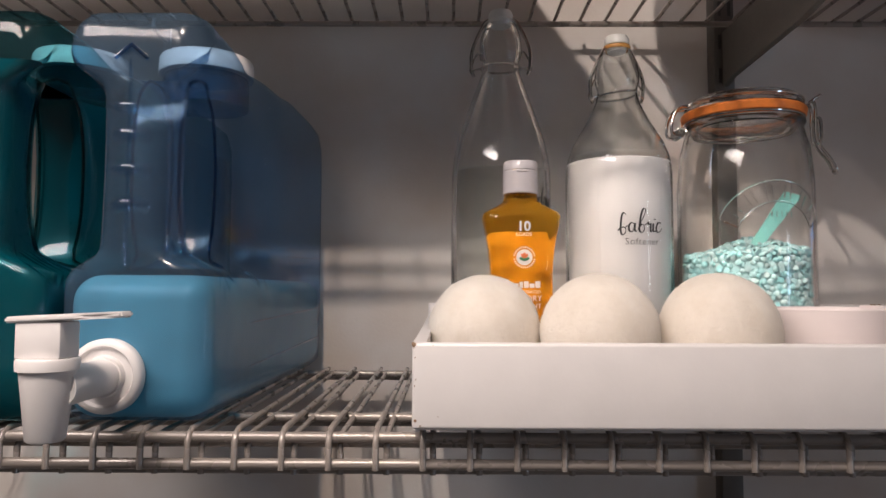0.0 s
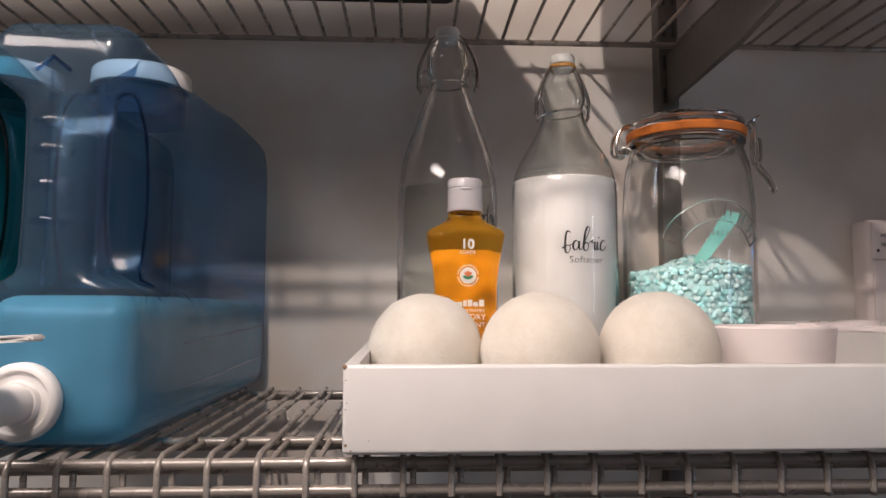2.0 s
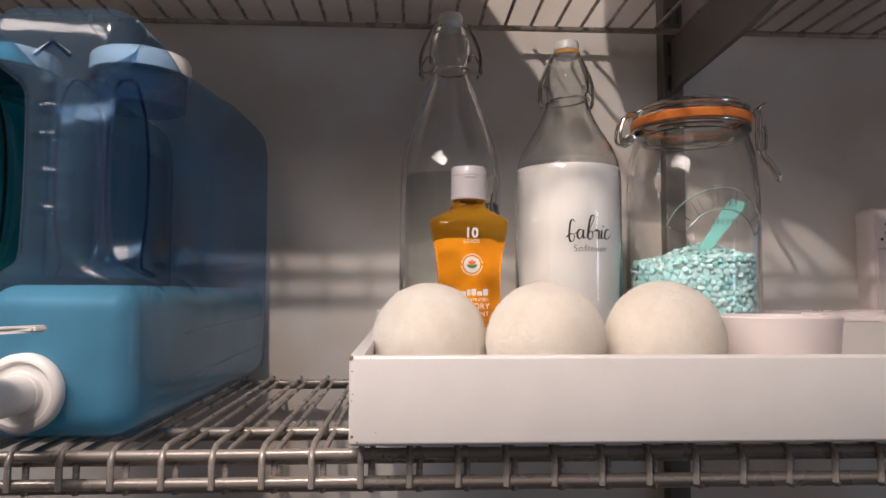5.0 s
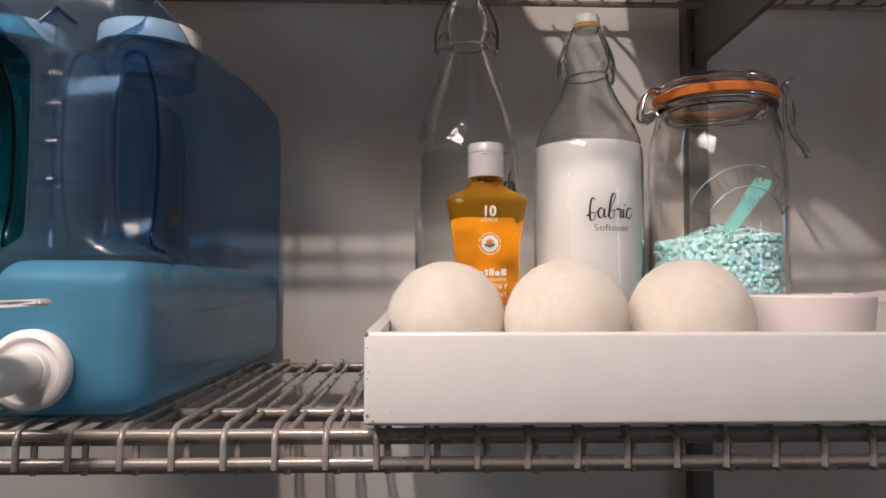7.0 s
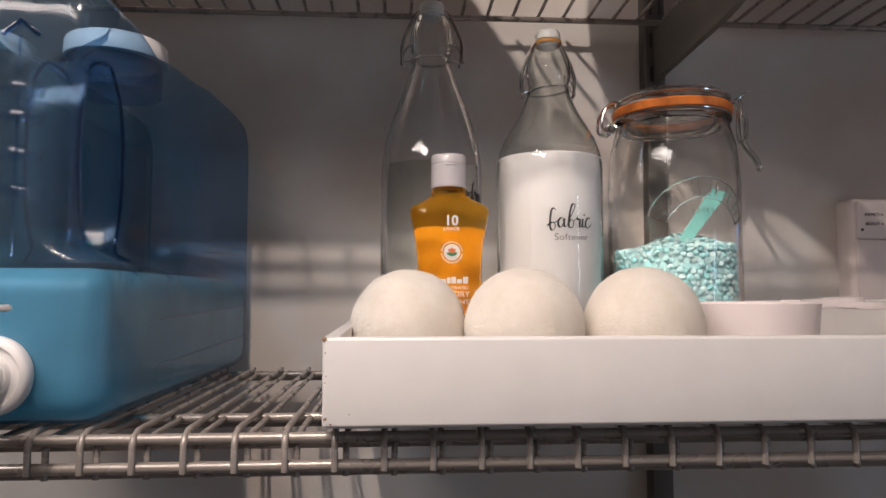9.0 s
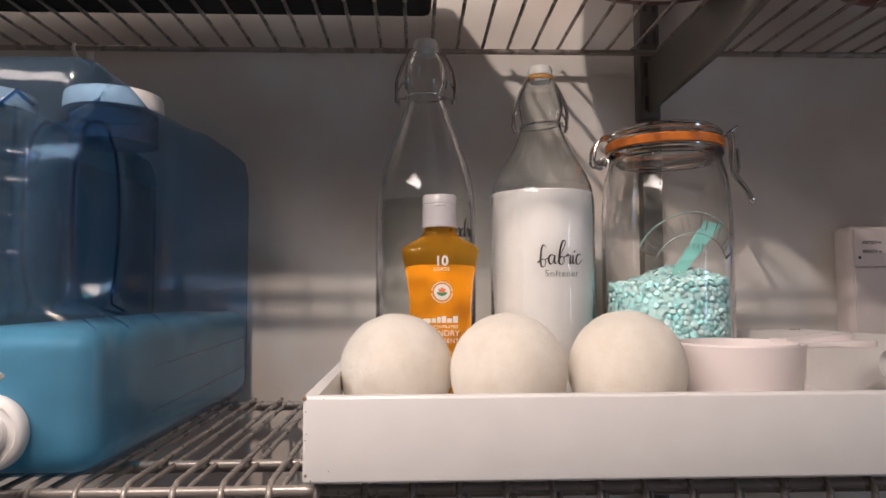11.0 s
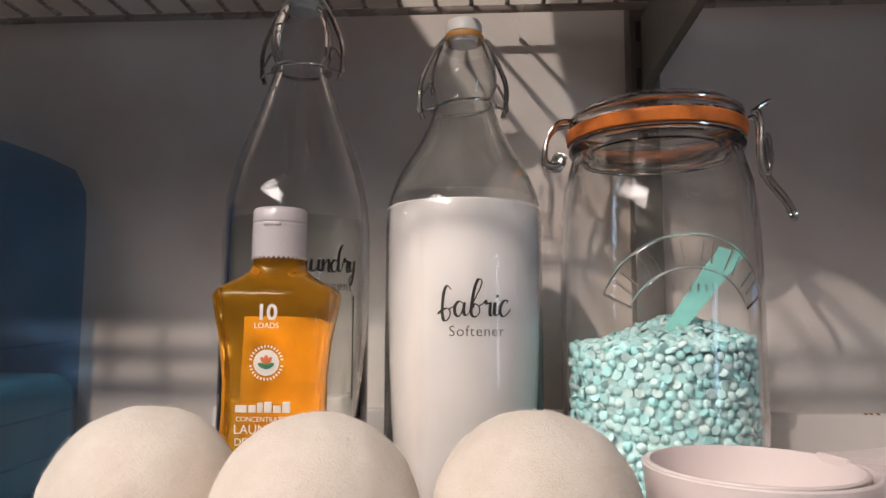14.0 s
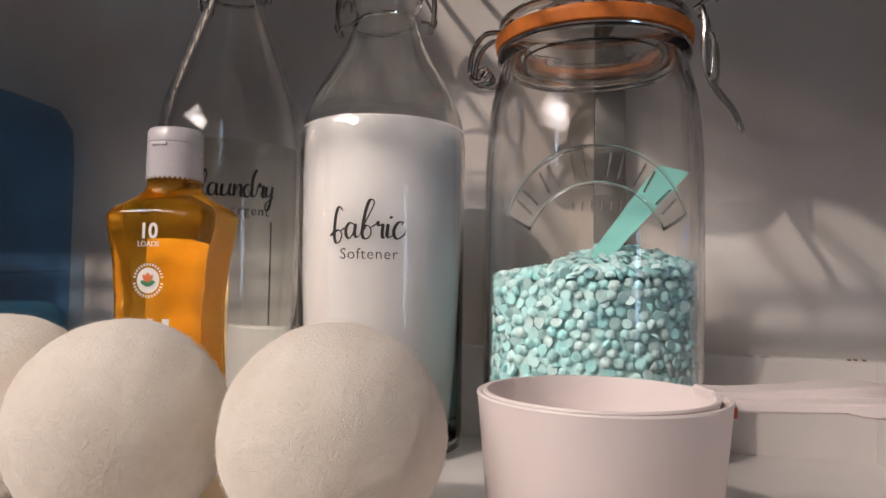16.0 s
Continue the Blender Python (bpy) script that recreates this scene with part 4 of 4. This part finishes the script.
def jug_body(inset, z_top, hole=True, floor=0.0):
    """A slim jug: its side outline round a hand hole, swept round to both sides, narrower at the grip."""
    yc, zc = 0.062, 0.136
    prof = [(0.0, 0.012), (0.003, 0.003), (0.012, 0.0), (0.287, 0.0), (0.296, 0.003), (0.300, 0.012), (0.300, 0.192), (0.298, 0.203), (0.290, 0.2110), (0.275, 0.2145), (0.170, 0.2145), (0.155, 0.2110), (0.120, 0.2100), (0.085, 0.2090), (0.055, 0.2160), (0.020, 0.2175), (0.007, 0.2135), (0.000, 0.203)]
    n = 96
    ring = []
    for k in range(n):
        th = 2 * math.pi * k / n
        d = Vector((math.cos(th), math.sin(th)))
        best = None
        for i in range(len(prof)):
            a, b = Vector(prof[i]), Vector(prof[(i + 1) % len(prof)])
            e = b - a
            den = d.x * e.y - d.y * e.x
            if abs(den) < 1e-12:
                continue
            w = a - Vector((yc, zc))
            s = (w.x * e.y - w.y * e.x) / den
            u = (w.x * d.y - w.y * d.x) / den
            if s > 0 and -1e-6 <= u <= 1 + 1e-6 and (best is None or s < best):
                best = s
        c, s_ = math.cos(th), math.sin(th)
        rh = hole_radius(c, s_)
        ring.append((d, best - inset, rh + inset))
    steps = [0, 0.012, 0.04, 0.09, 0.16, 0.26, 0.4, 0.55, 0.7, 0.82, 0.90, 0.95, 0.98, 0.994, 1.0]

    bm = bmesh.new()
    loops = []
    for d, ro, rh in ring:
        L = ro - rh
        loop = []
        for side in (1, -1):
            seq = steps if side == 1 else list(reversed(steps))
            for s in seq:
                rad = rh + L * s
                y, z = yc + d.x * rad, zc + d.y * rad
                z = min(z, z_top)
                eo, eh = (1 - s) * L, s * L
                w = jug_width(y, z) - inset
                cut = 0.0
                for e, rho in ((eo, 0.013 + 0.002 * max(0.0, min(1.0, (z - 0.165) / 0.03))), (eh, 0.005)):
                    q = min(1.0, e / min(rho, L * 0.48))
                    cut = max(cut, min(rho, w * 0.7) * (1 - math.sqrt(max(0.0, 1 - (1 - q) ** 2))))
                x = side * (w - cut) - grip_shift(y, z) - 0.0040 * max(0.0, min(1.0, (z - 0.176) / 0.014)) * max(0.0, min(1.0, (0.105 - y) / 0.03))
                loop.append(bm.verts.new((x, y, max(z, floor))))
        loops.append(loop)
    m = len(loops[0])
    for k in range(n):
        a, b = loops[k], loops[(k + 1) % n]
        for i in range(m):
            j = (i + 1) % m
            bm.faces.new((a[i], b[i], b[j], a[j]))
    bmesh.ops.remove_doubles(bm, verts=bm.verts, dist=0.00005)
    return bm


def spigot(t):
    """White tap: flange ring, barrel, downspout and the flat lever on top."""
    sp = part("spigot", tube([(0, -0.004, 0), (0, -0.046, 0)], 0.0088, 32), WHITE_PLASTIC, t, "white plastic tap")
    sp.location = (-0.0105, 0.0, 0.0250)
    fl = lathe([(0.006, 0.0), (0.0178, 0.0), (0.0185, 0.0015), (0.0185, 0.0060), (0.0172, 0.0075), (0.0150, 0.0078), (0.0140, 0.0062), (0.0105, 0.0060), (0.0098, 0.0090), (0.006, 0.0090)], 48, closed=True)
    bmesh.ops.rotate(fl, verts=fl.verts, matrix=Matrix.Rotation(radians(90), 3, "X"))
    part("flange", fl, WHITE_PLASTIC, sp).location = (0, 0.001, 0)
    part("spout", lathe([(0, -0.0225), (0.0072, -0.0225), (0.0080, -0.0215), (0.0112, 0.0075), (0.0126, 0.0080), (0.0128, 0.0122), (0.0122, 0.0132), (0, 0.0132)], 40), WHITE_PLASTIC, sp).location = (-0.004, -0.046, 0)
    part("valve_block", box(-0.0100, 0.0100, -0.008, 0.008, 0.0130, 0.0290, 0.0012), WHITE_PLASTIC, sp).location = (-0.0045, -0.046, 0)
    lv = bmesh.new()
    outline = [(-0.014, -0.009), (0.012, -0.009), (0.022, -0.0055), (0.034, -0.0048), (0.037, 0), (0.034, 0.0048), (0.022, 0.0055), (0.012, 0.009), (-0.014, 0.009)]
    a = [lv.verts.new((x, y, 0.0290 + 0.05 * x)) for x, y in outline]
    b = [lv.verts.new((x, y, 0.0318 + 0.05 * x)) for x, y in outline]
    lv.faces.new(list(reversed(a)))
    lv.faces.new(b)
    for i in range(len(outline)):
        j = (i + 1) % len(outline)
        lv.faces.new((a[i], a[j], b[j], b[i]))
    bmesh.ops.bevel(lv, geom=lv.edges[:], offset=0.0008, segments=2, affect="EDGES")
    part("lever", lv, WHITE_PLASTIC, sp).location = (-0.0045, -0.046, 0)


def jug(label, x, y, turn, plastic, soap, level, rim):
    t = thing("drink_dispenser", label, "jug", (x, y, 0.0002), "drink-dispenser jugs on the shelf")
    t.rotation_euler = (0, 0, radians(turn))
    part("body", jug_body(0.0, 1.0), plastic, t)
    if level < 0.08:
        liq = box(-0.0368, 0.0368, 0.0020, 0.2980, 0.0018, level, 0.014, 6)
    else:
        liq = jug_body(0.0018, level)
    part("liquid", liq, soap, t)
    part("neck", lathe([(0.0275, 0.190), (0.0275, 0.2100), (0.0255, 0.2100), (0.0255, 0.190)], 64, closed=True), plastic, t).location = (-0.006, 0.112, 0)
    cap = part("cap", lathe([(0.0285, 0.2112), (0.0305, 0.2112), (0.0307, 0.2122), (0.0303, 0.2210), (0.0291, 0.2228), (0, 0.2232)], 64), WHITE_PLASTIC, t, "white screw cap")
    cap.location = (-0.006, 0.112, 0)
    spigot(t)
    # thick moulded rim round the hand hole, on both faces
    for side in (-1, 1):
        loop = []
        for k in range(48):
            th = 2 * math.pi * k / 48
            c, v = math.cos(th), math.sin(th)
            rh = hole_radius(c, v)
            y, z = 0.062 + c * rh, 0.136 + v * rh
            loop.append((side * (jug_width(y, z) - 0.0042) - grip_shift(y, z), y, z))
        part("hole_rim", tube(loop, 0.0010, 8, closed=True), rim, t)
    # moulded arrow and seam on the grip, ribs along the side
    part("arrow", tube([(-0.0125, -0.0008, 0.1865), (-0.0040, -0.0010, 0.1935), (0.0045, -0.0008, 0.1865)], 0.0011, 8), rim, t)
    part("seam", tube([(-0.0045, -0.0004, 0.080), (-0.0045, -0.0004, 0.186)], 0.0007, 6), RIDGE, t)
    for z in (0.110, 0.128, 0.146, 0.160):
        part("grip_ridge", tube(smooth_line([(-0.0125, 0.0050, z), (-0.0100, 0.0030, z + 0.001), (-0.0040, 0.0018, z + 0.0015), (0.0020, 0.0030, z + 0.001), (0.0045, 0.0050, z)], 5), 0.0036, 14), RIDGE, t)
    for z in (0.022, 0.048, 0.092):
        part("rib", tube([(0.0384, 0.075 if z < 0.08 else 0.16, z), (0.0389, 0.09 if z < 0.08 else 0.17, z + 0.0005), (0.0389, 0.27, z + 0.004), (0.0384, 0.288, z + 0.005)], 0.0006, 8), RIDGE, t)
    return t


jug("slim blue plastic drink dispenser, light-blue detergent, white tap", -0.1500, 0.3345, -0.6, JUG_BLUE, BLUE_SOAP, 0.0755, RIM_BLUE)
jug("slim teal plastic drink dispenser nearly full of green detergent", -0.2325, 0.3320, -0.5, JUG_TEAL, TEAL_SOAP, 0.186, RIM_TEAL)


# ---- keypad on the wall ----
def keypad():
    t = thing("alarm_keypad", "pale alarm keypad with a lit blue screen on the wall", "keypad", (0.4480, WALL_Y - 0.0005, 0.048))
    part("body", box(0, 0.150, -0.026, 0, 0, 0.104, 0.006, 4), KEYPAD, t)
    part("front_plate", box(0.004, 0.148, -0.0285, -0.0255, 0.066, 0.1015, 0.0012), KEYPAD, t)
    part("flap", box(0.004, 0.148, -0.0283, -0.0255, 0.002, 0.0650, 0.0012), KEYPAD, t)
    part("screen", box(0.036, 0.110, -0.0290, -0.0284, 0.074, 0.094), SCREEN, t, "lit blue screen", smooth=False)
    for txt, z in (("ARMED", 0.0885), ("READY", 0.0800)):
        part("lettering", words(txt, 0.0045, 0.0002), DARK, t, smooth=False).location = (0.0185, -0.0288, z)
        part("indicator", box(0.0275, 0.0290, -0.0291, -0.0285, z - 0.0007, z + 0.0007), DARK, t, smooth=False)
    dot = lathe([(0, 0), (0.0014, 0), (0.0014, 0.0005), (0, 0.0005)], 16)
    bmesh.ops.rotate(dot, verts=dot.verts, matrix=Matrix.Rotation(radians(90), 3, "X"))
    part("sensor", dot, DARK, t).location = (0.0085, -0.0284, 0.0745)


keypad()
